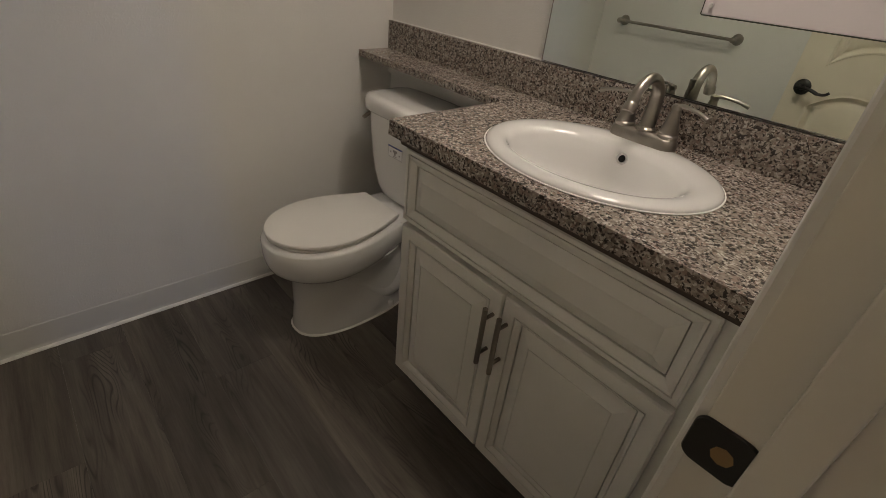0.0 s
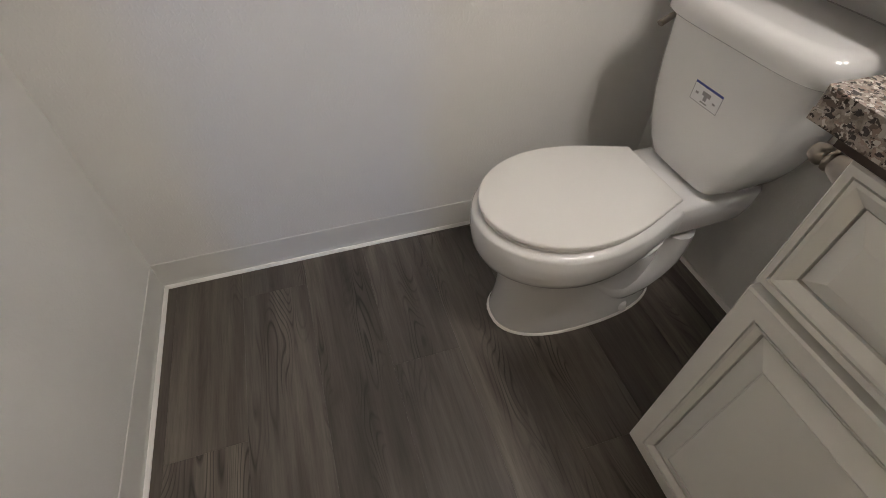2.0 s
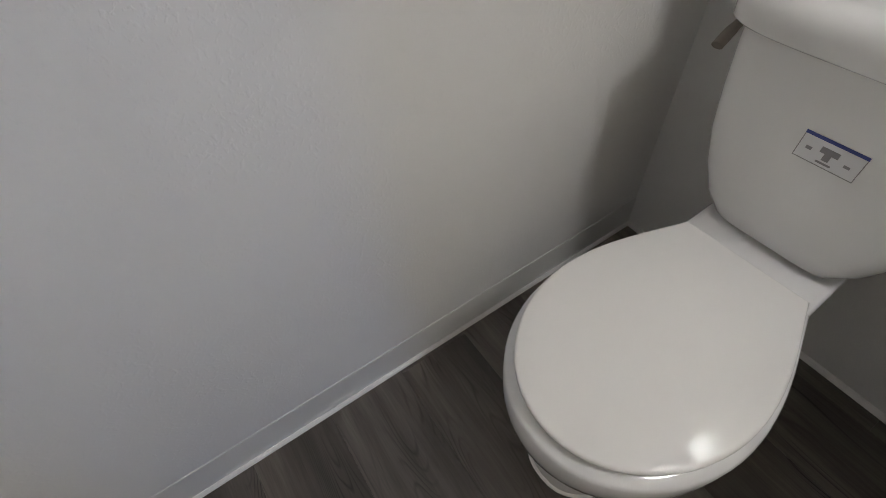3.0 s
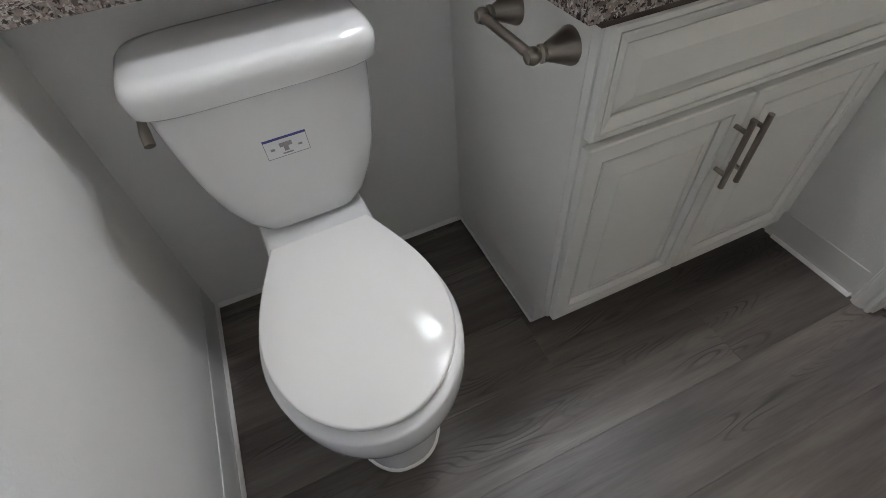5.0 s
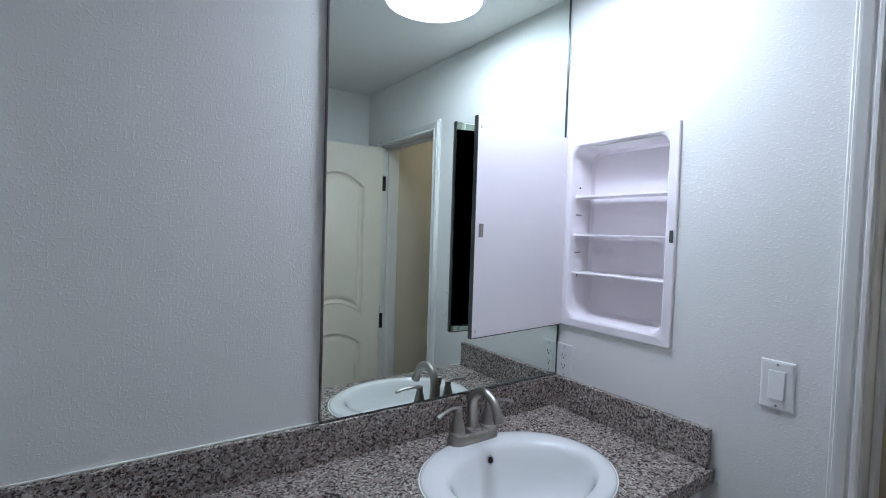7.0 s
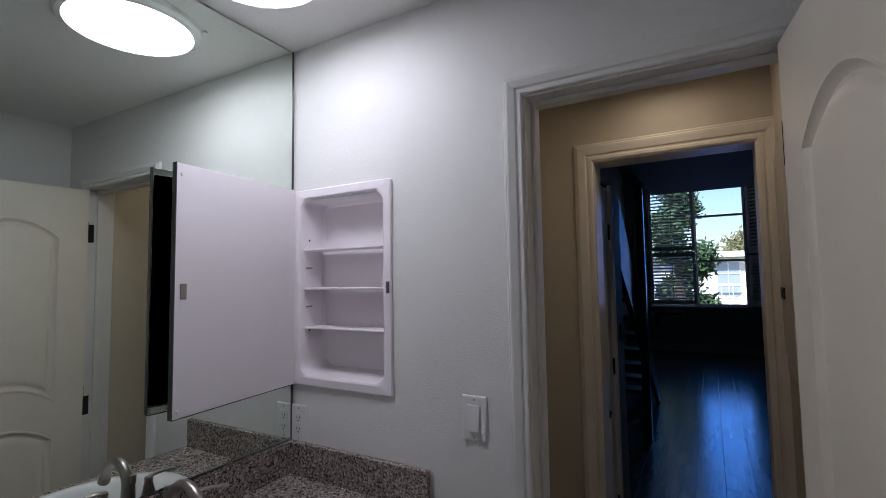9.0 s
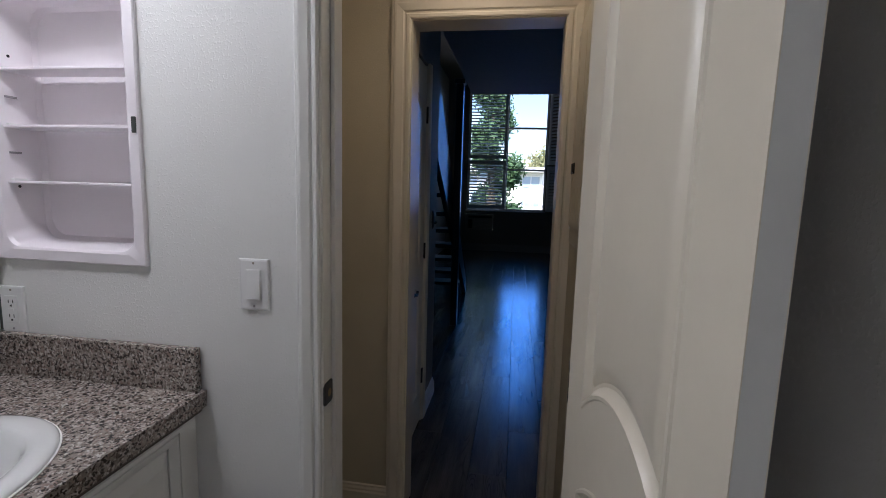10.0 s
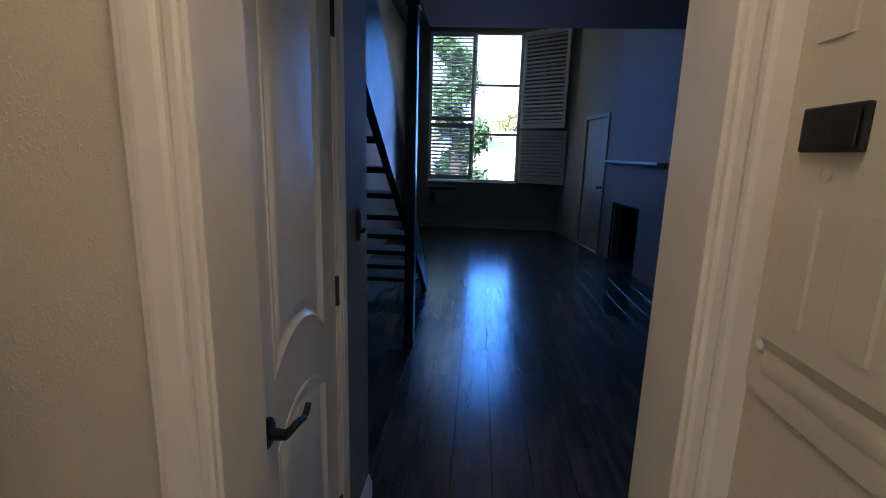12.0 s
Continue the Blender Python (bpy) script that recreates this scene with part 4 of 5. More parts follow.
    hose = smooth_path([(TX - 0.14, -0.012, 0.16), (TX - 0.14, -0.05, 0.165), (TX - 0.135, -0.07, 0.22), (TX - 0.10, -0.09, 0.32), (TX - 0.09, -0.09, 0.415)], 5)
    part("supply_hose", tube(bmesh.new(), hose, 0.0065, 10), PEWTER, tank, "braided supply hose", smooth=True)
    # it stands a little askew on its flange
    root.matrix_basis = Matrix.Translation((TX, -0.13, 0)) @ pose(0, 0, 0, 0, 0, 1.7) @ Matrix.Translation((0, -0.27, 0))


toilet()

# ---- mirror and medicine cabinet ----
mir = thing("wall_mirror", Matrix.Translation((1.2, -0.003, 1.007)), "large frameless wall mirror above the vanity backsplash", "mirror")
glass = bx(0.769, 1.632, -0.0055, -0.0032, 1.0085, H - 0.006)
for v in glass.verts:
    if v.co.x < 1:
        v.co.y -= 0.0085      # its left edge stands off the wall on clips
part("glass", glass, MIRROR, mir)
part("backing", bx(0.7665, 1.6345, -0.0030, -0.0006, 1.0068, H - 0.003), EDGE, mir)
part("edge_channel", bx(0.7668, 0.7686, -0.0148, -0.0031, 1.0072, H - 0.003), PEWTER, mir)
part("edge_channel", bx(1.6325, 1.6355, -0.0085, -0.0031, 1.0072, H - 0.003), EDGE, mir)
part("edge_channel", bx(0.7685, 1.6322, -0.0120, -0.0031, 1.0070, 1.0083), EDGE, mir)


def medicine_cabinet():
    root = thing("medicine_cabinet", Matrix.Translation((XE, -0.21, 1.5)), "open recessed white medicine cabinet with three empty shelves", "medicine cabinet")
    ya, yb, za, zb = -0.422, -0.012, 1.186, 1.832

    def rr(i, r):
        return round_rect(ya + i, yb - i, za + i, zb - i, r, 8)

    bm = bmesh.new()
    rows = [(0.0, 0.006, 0.0), (0.0, 0.006, -0.007), (0.003, 0.006, -0.010), (0.026, 0.03, -0.010), (0.031, 0.038, -0.006), (0.034, 0.04, 0.002), (0.040, 0.045, 0.085), (0.050, 0.045, 0.094)]
    loft(bm, [[(XE + d, u, v) for u, v in rr(i, r)] for i, r, d in rows], cap0=False)
    body = part("body", bm, CABSTEEL, root, "pinkish white enamelled box", smooth=True, sharp=24)
    for z in (1.372, 1.502, 1.632):
        part("shelf", bx(XE + 0.004, XE + 0.083, ya + 0.037, yb - 0.037, z - 0.004, z + 0.002, 0.0015), CABSTEEL, root)
        part("shelf_clip", bx(XE + 0.012, XE + 0.045, yb - 0.046, yb - 0.0355, z + 0.0013, z + 0.007, 0.001), PLASTIC, body)
    for z in (1.44, 1.57):
        part("shelf_slot", bx(XE + 0.014, XE + 0.040, yb - 0.0405, yb - 0.0365, z - 0.002, z + 0.003), GREYINK, body)
    for z in (1.36, 1.665):
        part("hole", lathe(bmesh.new(), [(0.0035, 0), (0.0035, 0.001)], axis((XE + 0.03, yb - 0.0372, z), (0, -1, 0)), 12), DARK, body)
    part("catch", bx(XE - 0.0135, XE - 0.0098, ya + 0.006, ya + 0.016, 1.487, 1.522, 0.001), EDGE, body, "dark magnetic catch")
    # door, swung out towards the mirror
    a = math.degrees(math.atan2(-0.063 - (yb - 0.006), 1.198 - (XE - 0.012)))
    leaf_m = pose(XE - 0.012, yb - 0.006, 0, 0, 0, a)
    L = 0.434
    d = bx(0.0, L, -0.006, 0.006, za + 0.002, zb + 0.004, 0.001)
    for v in d.verts:
        v.co = leaf_m @ v.co
    door = part("door", d, CABSTEEL, root, "open door, pinkish white inside and mirrored outside")

    def at_leaf(bm2):
        for v in bm2.verts:
            v.co = leaf_m @ v.co
        return bm2

    part("mirror_panel", at_leaf(bx(0.003, L - 0.001, -0.0085, -0.0062, za + 0.004, zb + 0.002)), MIRROR, door, "mirror on the outer face")
    part("rim_strip", at_leaf(bx(L + 0.0002, L + 0.002, -0.0085, 0.0065, za + 0.001, zb + 0.005)), EDGE, door)
    part("rim_strip", at_leaf(bx(0.0, L, -0.0085, 0.0065, za - 0.0005, za + 0.0018)), EDGE, door)
    part("strike", at_leaf(bx(L - 0.032, L - 0.014, 0.0061, 0.0085, 1.485, 1.525, 0.001)), PEWTER, door, "small steel strike")
    for z in (za + 0.02, zb - 0.025):
        part("bumper", at_leaf(lathe(bmesh.new(), [(0.005, 0), (0.004, 0.003)], axis((L - 0.014, 0.006, z), (0, 1, 0)), 12)), PLASTIC, door)
    part("hinge", bx(XE - 0.0125, XE - 0.0102, yb - 0.014, yb - 0.003, 1.31, 1.71), PLASTIC, body, "white piano hinge strip")
    for k in range(5):
        part("screw", lathe(bmesh.new(), [(0.003, 0), (0.002, 0.002)], axis((XE - 0.0124, yb - 0.009, 1.33 + 0.09 * k), (-1, 0, 0)), 10), GREYINK, body)


def wall_plate(name, yc, zc, label, kind):
    root = thing(name, Matrix.Translation((XE, yc, zc)), label, kind)
    bm = bmesh.new()
    rect_panel(bm, yc - 0.035, yc + 0.035, zc - 0.058, zc + 0.058, [(0, 0.0003), (0, 0.0035), (0.0015, 0.0056), (0.005, 0.0064)], lambda u, v, d: (XE - d, u, v))
    plate = part("plate", bm, PLASTIC, root)
    rect_panel_d = [(0, 0.0), (0, 0.0015), (0.0015, 0.002)]
    bm = bmesh.new()
    rect_panel(bm, yc - 0.0175, yc + 0.0175, zc - 0.0345, zc + 0.0345, rect_panel_d, lambda u, v, d: (XE - 0.0065 - d, u, v))
    inner = part("insert", bm, PLASTIC, plate)
    x = XE - 0.0086
    if kind == "switch":
        bm = bmesh.new()
        vs = [(x, yc - 0.0155, zc - 0.032), (x, yc + 0.0155, zc - 0.032), (x, yc + 0.0155, zc + 0.032), (x, yc - 0.0155, zc + 0.032)]
        loft(bm, [vs, [(px - (0.0034 if pz < zc else 0.0008), py, pz) for px, py, pz in vs]])
        part("rocker", bm, PLASTIC, inner)
    else:
        for s in (-1, 1):
            zc2 = zc + s * 0.018
            for dy in (-0.0064, 0.0064):
                part("slot", bx(x - 0.0006, x - 0.0001, yc + dy - 0.001, yc + dy + 0.001, zc2 - 0.002, zc2 + 0.006), DARK, inner)
            part("ground_hole", bx(x - 0.0006, x - 0.0001, yc - 0.0024, yc + 0.0024, zc2 - 0.0105, zc2 - 0.0060), DARK, inner)
        part("button", bx(x - 0.0012, x - 0.0001, yc - 0.008, yc + 0.008, zc - 0.003, zc + 0.0025), PLASTIC, inner)
    for s in (-1, 1):
        part("screw", lathe(bmesh.new(), [(0.003, 0.0), (0.0025, 0.0012)], axis((XE - 0.0064, yc, zc + s * 0.0485), (-1, 0, 0)), 12), GREYINK if s < 0 else PEWTER, plate)


medicine_cabinet()
wall_plate("light_switch", -0.684, 1.160, "white rocker light switch on the door wall", "switch")
wall_plate("wall_outlet", -0.040, 1.060, "white duplex outlet above the backsplash", "outlet")


def towel_bar():
    root = thing("towel_bar", Matrix.Translation((0.46, YS, 1.02)), "brushed nickel towel bar on the rear wall", "towel bar")
    for x in (0.15, 0.77):
        part("post", lathe(bmesh.new(), [(0.027, 0.0), (0.027, 0.004), (0.018, 0.016), (0.012, 0.035), (0.014, 0.055), (0.014, 0.068), (0.0, 0.074)], axis((x, YS + 0.0004, 1.02), (0, 1, 0)), 22), NICKEL, root, smooth=True)
    part("bar", tube(bmesh.new(), [(0.15, YS + 0.06, 1.02), (0.77, YS + 0.06, 1.02)], 0.0075), NICKEL, root, smooth=True)


towel_bar()

# ---- living room ----
LH, WX = 3.70, 11.09
# walls, ceilings and trim below carry the room's shade in their paint
panel_wall("wall_closet", "y", -0.745, -0.645, HX + 0.1205, 3.67, 0.0, LH, [(2.735, 3.285, 0.0, 2.04)], LIVINGWALL_SHADED, "grey-white closet wall with a closed door, painted dim")
panel_wall("wall_closet_end", "x", 3.57, 3.67, -0.6445, 0.30, 0.0, LH, [], LIVINGWALL_SHADED, "grey-white closet end wall beside the stairs, painted dim")
panel_wall("wall_living_north", "y", 0.30, 0.41, HX + 0.1205, WX, 0.0, LH, [], LIVINGWALL_SHADED, "grey-white living room wall behind the stairs, painted dim")
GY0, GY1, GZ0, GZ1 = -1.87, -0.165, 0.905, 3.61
panel_wall("wall_window", "x", WX, WX + 0.14, -3.8, 0.41, 0.0, LH, [(GY0, GY1, GZ0, GZ1), (-0.77, -0.145, 0.46, 0.815)], LIVINGWALL_SHADED, "grey-white living room wall with a tall window, painted dim")
slant = panel_wall("wall_living_slant", "y", -0.11, 0.0, -0.2, 2.15, 0.0, LH, [(0.26, 0.99, 0.0, 1.95)], LIVINGWALL_SHADED, "slanted living room wall with a narrow door, painted dim")
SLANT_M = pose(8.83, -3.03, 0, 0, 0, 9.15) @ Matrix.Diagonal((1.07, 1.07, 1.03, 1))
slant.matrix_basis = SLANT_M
hearth = panel_wall("wall_fireplace", "y", -0.12, 0.0, 0.0, 5.7, 0.0, LH, [(0.15, 0.97, 0.02, 0.806)], LIVINGWALL_SHADED, "living room wall with a black firebox, painted dim")
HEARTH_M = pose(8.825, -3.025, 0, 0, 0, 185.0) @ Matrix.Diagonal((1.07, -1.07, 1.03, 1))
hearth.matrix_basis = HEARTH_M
tagged(part("ceiling_living", bx(HX + 0.1205, WX + 0.14, -3.8, 0.41, LH + 0.001, LH + 0.12), LIVINGCEIL_SHADED), "plain living room ceiling, painted dim", "ceiling", kind="structure")
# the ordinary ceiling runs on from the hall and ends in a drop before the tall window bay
tagged(part("ceiling_low", bx(HX + 0.1205, 5.65, -3.79, -0.752, 2.34, 2.62, 0.004), LIVINGCEIL_SHADED), "flat low ceiling ending before the tall window bay, painted dim", "ceiling", kind="structure")
skirting("baseboard_closet", (3.30, -0.745), (3.67, -0.745), (0, -1), BASE, TRIM, "white moulded baseboard on the closet wall")
skirting("baseboard_window", (WX, 0.30), (WX, -2.68), (-1, 0), [(d, h * 1.4) for d, h in BASE], LIVINGTRIM_SHADED, "white baseboard under the window, painted dim")
sk = skirting("baseboard_slant", (1.0, 0.0), (2.13, 0.0), (0, 1), [(d, h * 1.4) for d, h in BASE], LIVINGTRIM_SHADED, "white baseboard on the slanted wall, painted dim")
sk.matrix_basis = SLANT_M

# closet door in the living room, hinges on its far side
panel_door("door_2", pose(3.275, -0.728, 0.012, 0, 0, 180) @ Matrix.Diagonal((1, -1, 1, 1)), 0.53, 2.01, "cream two-panel closet door, closed, with a black lever", -1, 0.475, -1, 0.853, (0.268, 1.013, 1.764))
bm = bmesh.new()
for x0, x1 in ((2.7365, 2.7430), (3.277, 3.284)):
    box(bm, x0, x1, -0.748, -0.66, 0.0, 2.036)
tagged(part("door_frame_3", bm, DOORPAINT), "cream painted closet door lining", "door frame", kind="structure")
bm = bmesh.new()
loft(bm, [[(3.288 + o * 0.9, -0.745 - d, z) for o, d in CASE] for z in (0.0, 2.05)])
tagged(part("trim_closet_door", bm, DOORPAINT), "cream narrow casing beside the closet door", "door trim", kind="structure")
hook = thing("wall_hook", Matrix.Translation((3.53, -0.745, 1.18)), "black oval hook plate on the closet wall", "hook")
part("plate", lathe(bmesh.new(), [(0.030, 0.0), (0.030, 0.006), (0.022, 0.012), (0.0, 0.014)], axis((3.53, -0.7452, 1.185), (0, -1, 0)) @ Matrix.Diagonal((0.8, 1.9, 1, 1)), 24), BLACK, hook, smooth=True)
part("peg", tube(bmesh.new(), smooth_path([(3.53, -0.757, 1.165), (3.53, -0.766, 1.162), (3.53, -0.770, 1.175)], 4), 0.006), BLACK, hook, smooth=True)

# narrow door in the slanted wall
slim = tagged(thing("door_3", SLANT_M @ pose(0.265, -0.03, 0.01), "white door in the slanted living room wall, closed, painted dim", "door"), kind="structure")
leaf = part("leaf", bx(0.0, 0.72, -0.018, 0.018, 0.0, 1.935, 0.003), LIVINGTRIM_SHADED, slim, local=True)
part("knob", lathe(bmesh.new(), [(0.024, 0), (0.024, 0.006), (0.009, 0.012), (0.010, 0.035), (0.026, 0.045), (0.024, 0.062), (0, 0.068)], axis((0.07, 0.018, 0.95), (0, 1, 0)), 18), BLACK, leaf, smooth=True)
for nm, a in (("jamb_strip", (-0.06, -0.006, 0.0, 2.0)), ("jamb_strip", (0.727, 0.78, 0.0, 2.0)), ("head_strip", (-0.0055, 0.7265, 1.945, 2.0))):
    part(nm, bx(a[0], a[1], 0.030, 0.044, a[2], a[3], 0.003), LIVINGTRIM_SHADED, slim, local=True)

# fireplace
fire = thing("fireplace", HEARTH_M, "white fireplace with mantel shelf and black firebox, painted dim", "fireplace")
fb = bmesh.new()
box(fb, 0.1505, 0.9695, -0.45, -0.43, 0.02, 0.806)
box(fb, 0.1505, 0.165, -0.4295, -0.001, 0.02, 0.806)
box(fb, 0.955, 0.9695, -0.4295, -0.001, 0.02, 0.806)
box(fb, 0.1655, 0.9545, -0.4295, -0.001, 0.786, 0.806)
part("firebox", fb, BRICK, fire, "soot-black firebox", local=True)
part("hearth", bx(0.1655, 0.9545, -0.4295, 0.03, 0.0, 0.022, 0.003), BRICK, fire, local=True)
part("mantel_shelf", bx(0.02, 1.55, 0.0012, 0.13, 1.325, 1.358, 0.006), LIVINGTRIM_SHADED, fire, local=True)
part("mantel_moulding", loft(bmesh.new(), [[(x, y, z) for y, z in ((0.0012, 1.29), (0.02, 1.29), (0.05, 1.312), (0.09, 1.3245), (0.0012, 1.3245))] for x in (0.06, 1.51)]), LIVINGWALL_SHADED, fire, local=True)

# ---- stairs with open treads, rising towards the hall ----
stairs = thing("staircase", Matrix.Translation((5.0, -0.3, 0)), "dark stained open-tread staircase climbing towards the hall", "staircase")
RISE, RUN, SX0 = 0.19, 0.235, 6.70
tread = part("tread", bx(-0.02, 0.235, -0.595, 0.285, -0.04, 0.0, 0.004), DARKWOOD, stairs)
tread.matrix_basis = stairs.matrix_basis.copy() @ Matrix.Translation((0, 0, 0))
tread.matrix_parent_inverse = Matrix()
base_inv = stairs.matrix_basis.inverted()
tread.matrix_basis = base_inv @ Matrix.Translation((SX0 - RUN, 0, RISE))
for k in range(2, 13):
    repeat(tread, stairs, base_inv @ Matrix.Translation((SX0 - RUN * k, 0, RISE * k)))


def slope_board(y0, y1, drop, depth, x_hi):
    """A board along the stair's pitch; drop: its lower edge under the nosing line."""
    bm = bmesh.new()
    rows = []
    for x in (SX0 + 0.05, x_hi):
        z = (SX0 - x) / RUN * RISE
        lo, hi = max(z - drop, 0.0), max(z - drop + depth, 0.02)
        rows.append([(x, y0, lo), (x, y1, lo), (x, y1, hi), (x, y0, hi)])
    return loft(bm, rows)


part("stringer", slope_board(-0.645, -0.60, 0.45, 0.66, 3.72), DARKWOOD, stairs, "glossy dark stringer")
part("stringer", slope_board(0.252, 0.297, 0.10, 0.34, 3.72), DARKWOOD, stairs)
post = part("newel_post", bx(5.21, 5.31, -0.714, -0.605 - 0.0405, 0.0, 2.36, 0.006), DARKWOOD, stairs, "tall square dark post")
part("cap", bx(5.195, 5.325, -0.729, -0.632, 2.3605, 2.40, 0.006), DARKWOOD, post)

# ---- window with plantation shutters ----
win = tagged(thing("window_1", Matrix.Translation((WX + 0.06, (GY0 + GY1) / 2, GZ0))), "tall window with three stacked panes beside shutters", "window", kind="structure")
bm = bmesh.new()
for a in ((GY0 + 0.001, GY0 + 0.04, GZ0 + 0.001, GZ1 - 0.001), (GY1 - 0.04, GY1 - 0.001, GZ0 + 0.001, GZ1 - 0.001), (GY0 + 0.0405, GY1 - 0.0405, GZ0 + 0.001, GZ0 + 0.04), (GY0 + 0.0405, GY1 - 0.0405, GZ1 - 0.04, GZ1 - 0.001)):
    box(bm, WX + 0.05, WX + 0.10, a[0], a[1], a[2], a[3], 0.004)
part("window_frame", bm, SHUTTER, win)
part("mullion", bx(WX + 0.055, WX + 0.095, -1.03, -0.985, GZ0 + 0.041, GZ1 - 0.041, 0.003), SHUTTER, win)
for z in (1.80, 2.69):
    part("transom_bar", bx(WX + 0.055, WX + 0.095, GY0 + 0.041, -1.031, z - 0.022, z + 0.022, 0.003), SHUTTER, win)
    part("transom_bar", bx(WX + 0.055, WX + 0.095, -0.984, GY1 - 0.041, z - 0.022, z + 0.022, 0.003), SHUTTER, win)
for ya, yb in ((GY0 + 0.041, -1.031), (-0.984, GY1 - 0.041)):
    for za, zb in ((GZ0 + 0.041, 1.777), (1.823, 2.667), (2.713, GZ1 - 0.041)):
        pane = part("pane", bx(WX + 0.073, WX + 0.077, ya, yb, za, zb), GLASS, win)
        pane.visible_shadow = False
part("window_sill", bx(WX - 0.035, WX + 0.048, GY0 - 0.02, GY1 + 0.02, GZ0 - 0.022, GZ0 - 0.0005, 0.004), SHUTTER, win)


def shutter(m, width, z0, z1, tilt, label):
    """One hinged louvred panel; local x runs from its hinge side, y is its thickness."""
    root = thing("window_shutter", m, label, "shutter", "plantation shutters at the window")
    s, r = 0.055, 0.085
    bm = bmesh.new()
    box(bm, 0.0, s, -0.015, 0.015, z0, z1, 0.003)
    part("stile", bm, SHUTTER, root, local=True)
    part("stile", bx(width - s, width, -0.015, 0.015, z0, z1, 0.003), SHUTTER, root, local=True)
    part("rail", bx(s + 0.0005, width - s - 0.0005, -0.013, 0.013, z0, z0 + r, 0.003), SHUTTER, root, local=True)
    part("rail", bx(s + 0.0005, width - s - 0.0005, -0.013, 0.013, z1 - r, z1, 0.003), SHUTTER, root, local=True)
    n = int((z1 - z0 - 2 * r) / 0.066)
    step = (z1 - z0 - 2 * r) / n
    bm = bmesh.new()
    loft(bm, [[(x, 0.032 * math.cos(2 * math.pi * k / 10), 0.005 * math.sin(2 * math.pi * k / 10)) for k in range(10)] for x in (s + 0.002, width - s - 0.002)])
    slat = part("slat", bm, SHUTTER, root, local=True, smooth=True)
    for k in range(n):
        mm = pose(0, 0, z0 + r + step * (k + 0.5), tilt, 0, 0)
        if k == 0:
            slat.matrix_basis = mm
        else:
            repeat(slat, root, mm)
    part("tilt_rod", bx(width / 2 - 0.006, width / 2 + 0.006, -0.042, -0.034, z0 + r + 0.02, z1 - r - 0.02, 0.002), SHUTTER, root, local=True)


LEFT = pose(WX - 0.03, -0.165, 0, 0, 0, -90)
shutter(LEFT, 0.835, 2.03, 3.60, 34, "white louvred shutter panel, slats open, over the window")
shutter(LEFT, 0.835, 0.943, 1.99, 33, "white louvred lower shutter panel, slats open, over the window")
shutter(pose(WX - 0.03, -1.885, 0, 0, 0, -90 - 36), 0.90, 1.92, 3.60, 48, "white louvred shutter panel folded back into the room")
shutter(pose(WX - 0.03, -1.885, 0, 0, 0, -90 - 22), 0.88, 0.915, 1.885, 62, "white louvred lower shutter panel folded back into the room")
tag = thing("window_sticker", Matrix.Translation((WX + 0.07, -0.48, 1.70)), "small white paper stuck on the window pane", "sticker")
part("sheet", bx(WX + 0.068, WX + 0.0705, -0.60, -0.43, 1.58, 1.76), THINPAPER, tag)


def air_conditioner():
    root = thing("air_conditioner", Matrix.Translation((WX, -0.48, 0.44)), "white through-wall air conditioner under the window, coloured dim", "air conditioner")
    # white casing in the darkened trim colour, for the room's shade
    part("body", bx(WX - 0.05, WX + 0.135, -0.765, -0.15, 0.465, 0.81, 0.008), LIVINGTRIM_SHADED, root)
    for k in range(7):
        part("louvre", bx(WX - 0.060, WX - 0.0505, -0.74, -0.33, 0.49 + 0.028 * k, 0.506 + 0.028 * k, 0.002), LIVINGTRIM_SHADED, root)
    part("outlet_slot", bx(WX - 0.054, WX - 0.0502, -0.74, -0.22, 0.73, 0.775), DARK, root)
    part("control_panel", bx(WX - 0.056, WX - 0.0502, -0.31, -0.21, 0.50, 0.69, 0.003), DARK, root)


air_conditioner()

# ---- outside ----
tagged(part("ground", bx(-60, 160, -120, 120, -3.4, -3.2), GRASS), "sunlit lawn and paving outside, below the window", "ground", kind="structure")


def house():
    root = thing("apartment_building", Matrix.Translation((36, -4, -3.2)), "white stucco building across the yard with gridded windows", "building")
    part("wall", bx(36, 46, -26, 14, -3.2, 2.65), STUCCO, root)
    roof = loft(bmesh.new(), [[(35.2, y, 2.65), (46.8, y, 2.65), (41, y, 3.25)] for y in (-26.8, 14.8)])
    part("roof", roof, STUCCO, root)
    for k in range(-4, 4):
        y = -2.27 + 4.6 * k
        for z, h in ((-2.6, 1.5), (0.06, 2.29)):
            w = part("window", bx(35.94, 35.99, y - 0.62, y + 0.62, z, z + h), OUTGLASS, root)
            bm = bmesh.new()
            for a in (-0.70, -0.03, 0.62):
                box(bm, 35.90, 35.935, y + a, y + a + (0.06 if a == -0.03 else 0.08), z - 0.08, z + h + 0.08)
            part("frame", bm, STUCCO, w)
            for q in (0.0, 0.33, 0.66, 1.0):
                part("glazing_bar", bx(35.905, 35.93, y - 0.615, y + 0.615, z + q * h - 0.03, z + q * h + 0.03), STUCCO, w)
    for k in range(-30, 14):
        part("rail_post", bx(35.40, 35.44, 0.62 * k, 0.62 * k + 0.05, -0.25, 0.86), STUCCO, root)
    part("hand_rail", bx(35.38, 35.46, -19, 9, 0.861, 0.93, 0.01), STUCCO, root)
    part("balcony_floor", bx(35.30, 35.995, -19, 9, -0.40, -0.2505, 0.01), STUCCO, root)


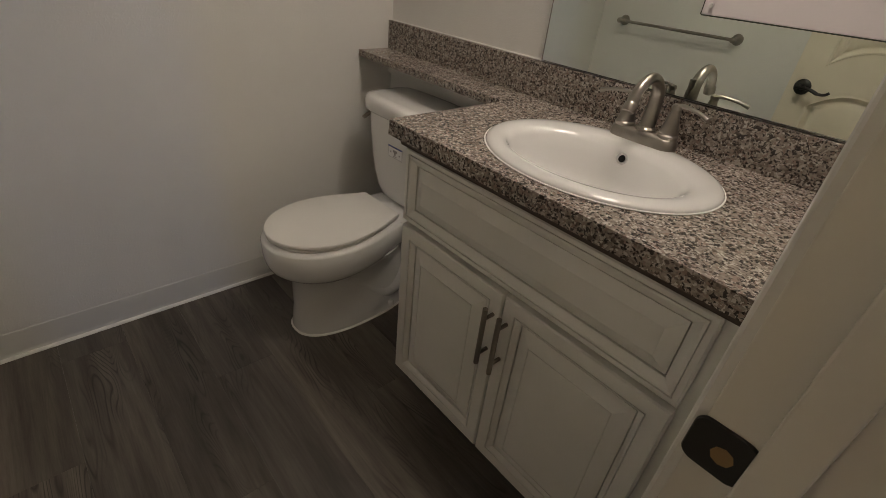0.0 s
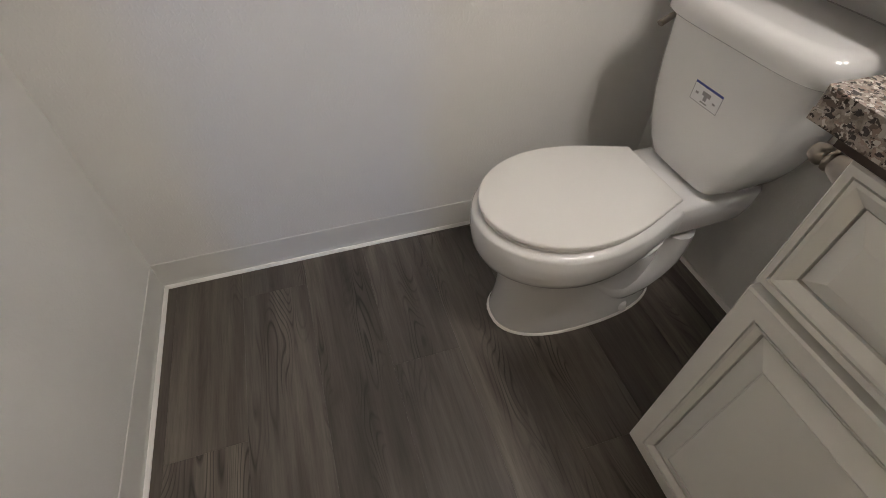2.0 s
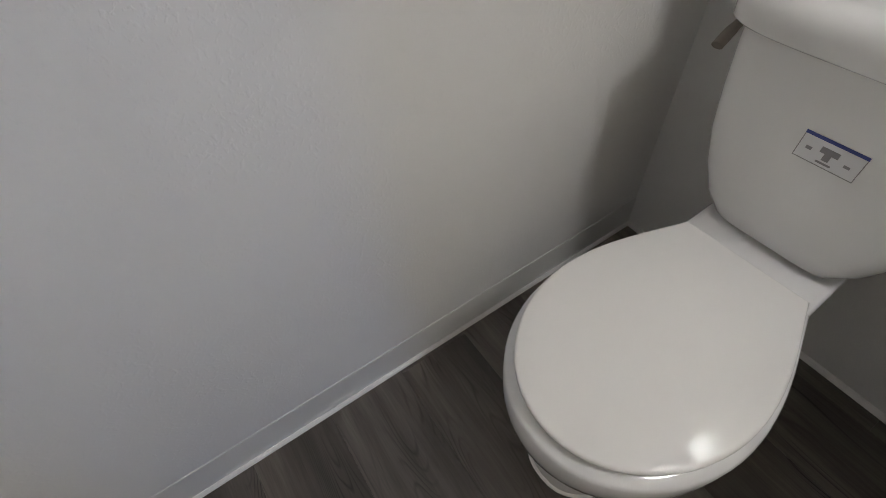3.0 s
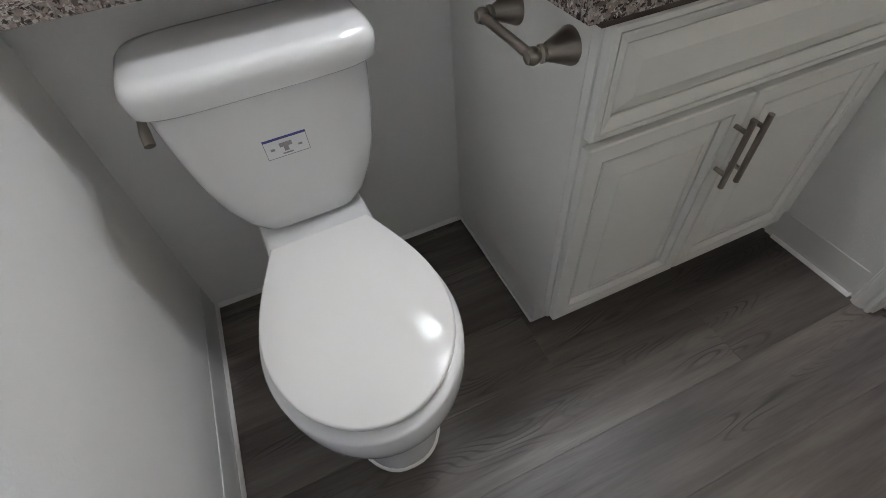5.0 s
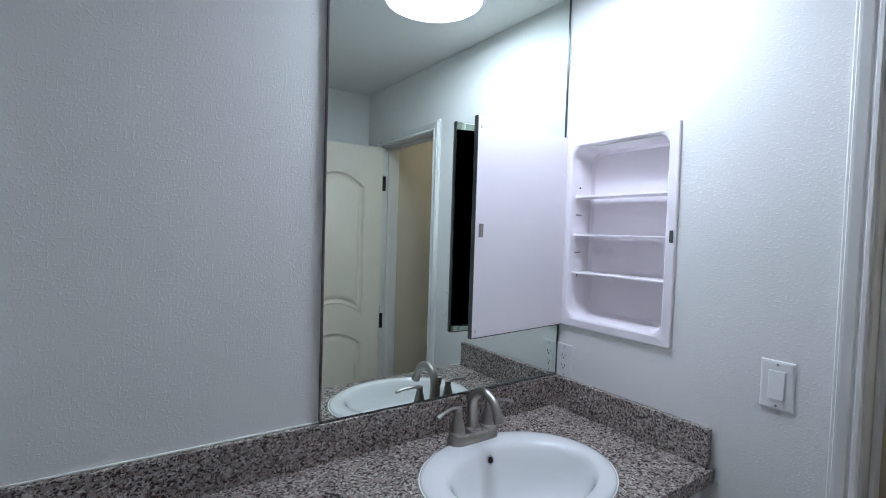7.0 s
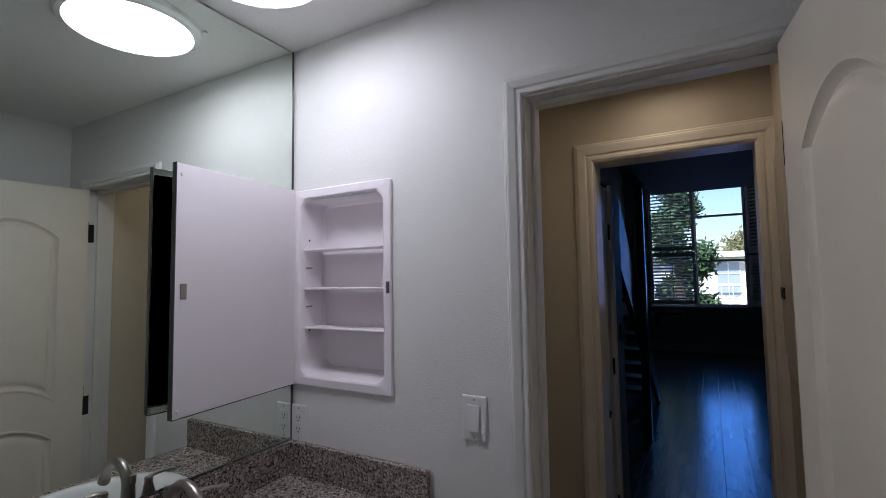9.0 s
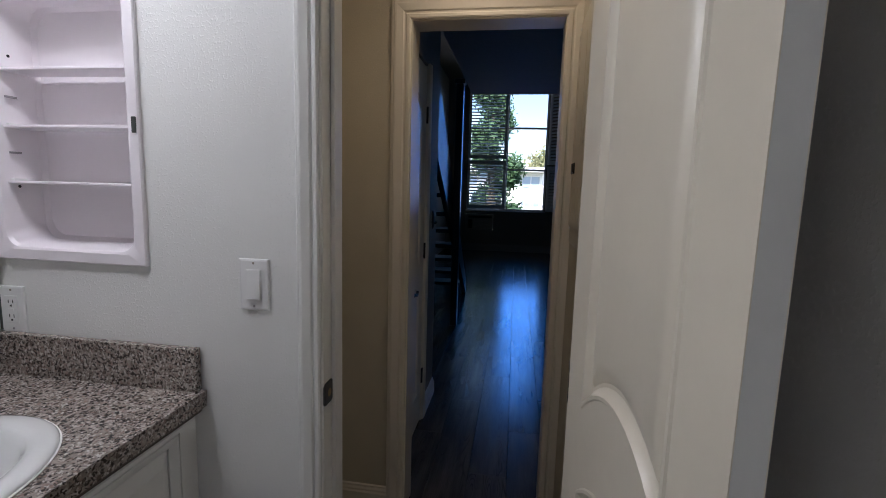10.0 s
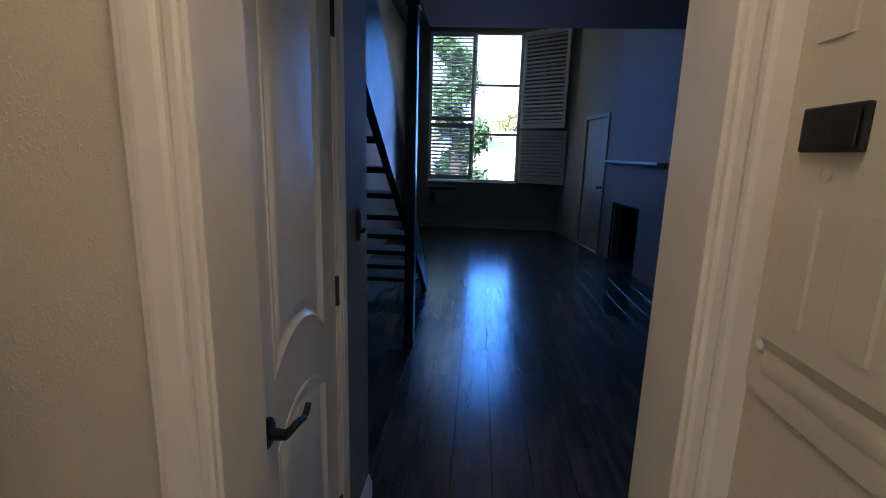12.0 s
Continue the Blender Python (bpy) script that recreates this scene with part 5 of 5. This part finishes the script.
def tree(x, y, base, height, spread, mat, seed, n, size, label, low=0.12):
    """A tapered trunk with limbs and a ragged crown of many small leaves."""
    rng = random.Random(seed)
    root = thing("tree", Matrix.Translation((x, y, base)), label, "tree")
    bm = bmesh.new()
    tube(bm, [(x, y, base), (x + 0.05, y - 0.04, base + height * 0.4), (x, y + 0.03, base + height * 0.92)], [height * 0.028, height * 0.02, 0.02], 10)
    limbs = []
    for k in range(16):
        h = low + (0.95 - low) * (k + rng.random() * 0.6) / 16
        a = rng.random() * 6.283
        r = spread * (0.35 + 0.65 * math.sin(math.pi * min(1, 0.25 + 0.75 * h))) * (0.7 + 0.4 * rng.random())
        p0 = Vector((x, y, base + height * h * 0.9))
        p1 = p0 + Vector((math.cos(a) * r, math.sin(a) * r, height * (0.03 + 0.06 * rng.random())))
        limbs.append((p0, p1))
        tube(bm, [p0, (p0 + p1) / 2 + Vector((0, 0, 0.1)), p1], [0.05, 0.03, 0.01], 6)
    part("trunk", bm, BARK, root)
    vs, fs = [], []
    for _ in range(n):
        p0, p1 = rng.choice(limbs)
        c = p0.lerp(p1, 0.25 + 0.8 * rng.random()) + Vector((rng.gauss(0, 1), rng.gauss(0, 1), rng.gauss(0, 1))) * spread * 0.16
        d1 = Vector((rng.gauss(0, 1), rng.gauss(0, 1), rng.gauss(0, 1))).normalized()
        d2 = d1.orthogonal().normalized()
        s = size * (0.6 + 0.8 * rng.random())
        i = len(vs)
        vs += [c - d1 * s, c + d2 * s * 0.45, c + d1 * s, c - d2 * s * 0.45]
        fs.append((i, i + 1, i + 2, i + 3))
    me = bpy.data.meshes.new("crown")
    me.from_pydata(vs, [], fs)
    me.materials.append(mat)
    crown = new("crown", me)
    crown.parent = root
    crown.matrix_parent_inverse = root.matrix_basis.inverted()


house()
tree(20.0, -0.20, -3.2, 9.6, 1.22, LEAF, 3, 24000, 0.105, "tall dark green tree close outside the window")
tree(17.5, 3.2, -3.2, 9.5, 2.3, LEAF, 8, 14000, 0.11, "broad dark green tree behind the closed shutters")
tree(52.0, -4.2, -3.2, 9.0, 3.6, LEAFP, 5, 6000, 0.28, "pale olive tree beyond the white building")

# ---- floor: planks on a dark bed ----
floor = tagged(part("floor", bx(-0.11, WX + 0.02, -3.8, 0.41, -0.10, -0.0035), SUBFLOOR), "grey-brown wood-look plank floor through bath, hall and living room", "floor", kind="structure")
PW = 0.187


def plank_mesh(length, mat):
    g = 0.0002 if mat is PLANK else 0.0006
    bm = bx(g, length - g, g, PW - g, -0.0034, 0.0, 2.5 * g, seg=1)
    me = bpy.data.meshes.new("plank")
    bm.to_mesh(me)
    bm.free()
    me.materials.append(mat)
    return me


def lay(x0, x1, y0, y1, mat, length, first, offset):
    """Rows of planks along x with staggered ends; end pieces are cut to fit."""
    cut = {}
    rows = int(math.ceil((y1 - y0) / PW))
    for r in range(rows):
        y = y0 + r * PW
        x = x0 - (first + offset * r) % length
        while x < x1 - 0.01:
            a, b = max(x, x0), min(x + length, x1)
            if b - a > 0.02:
                key = round(b - a, 3)
                if key not in cut:
                    cut[key] = plank_mesh(key, mat)
                ob = new("plank", cut[key])
                ob.parent = floor
                ob.location = (a, y, 0.0)
            x += length


lay(-0.05, 1.70, -1.735, 0.10, PLANK, 1.22, 0.193, 0.437)
lay(1.7005, 2.545, -1.47, -0.50, PLANK, 1.22, 0.31, 0.437)
lay(2.5455, WX + 0.01, -3.70, 0.30, PLANKL, 1.22, 0.15, 0.437)
strip = bmesh.new()
loft(strip, [[(x, y, z) for x, z in ((1.655, 0.0004), (1.66, 0.004), (1.672, 0.006), (1.69, 0.006), (1.702, 0.004), (1.707, 0.0004))] for y in (DY1 + 0.013, DY0 - 0.013)])
tagged(part("trim_threshold", strip, SLIDE), "dark metal threshold strip in the bathroom doorway", "threshold", kind="structure")
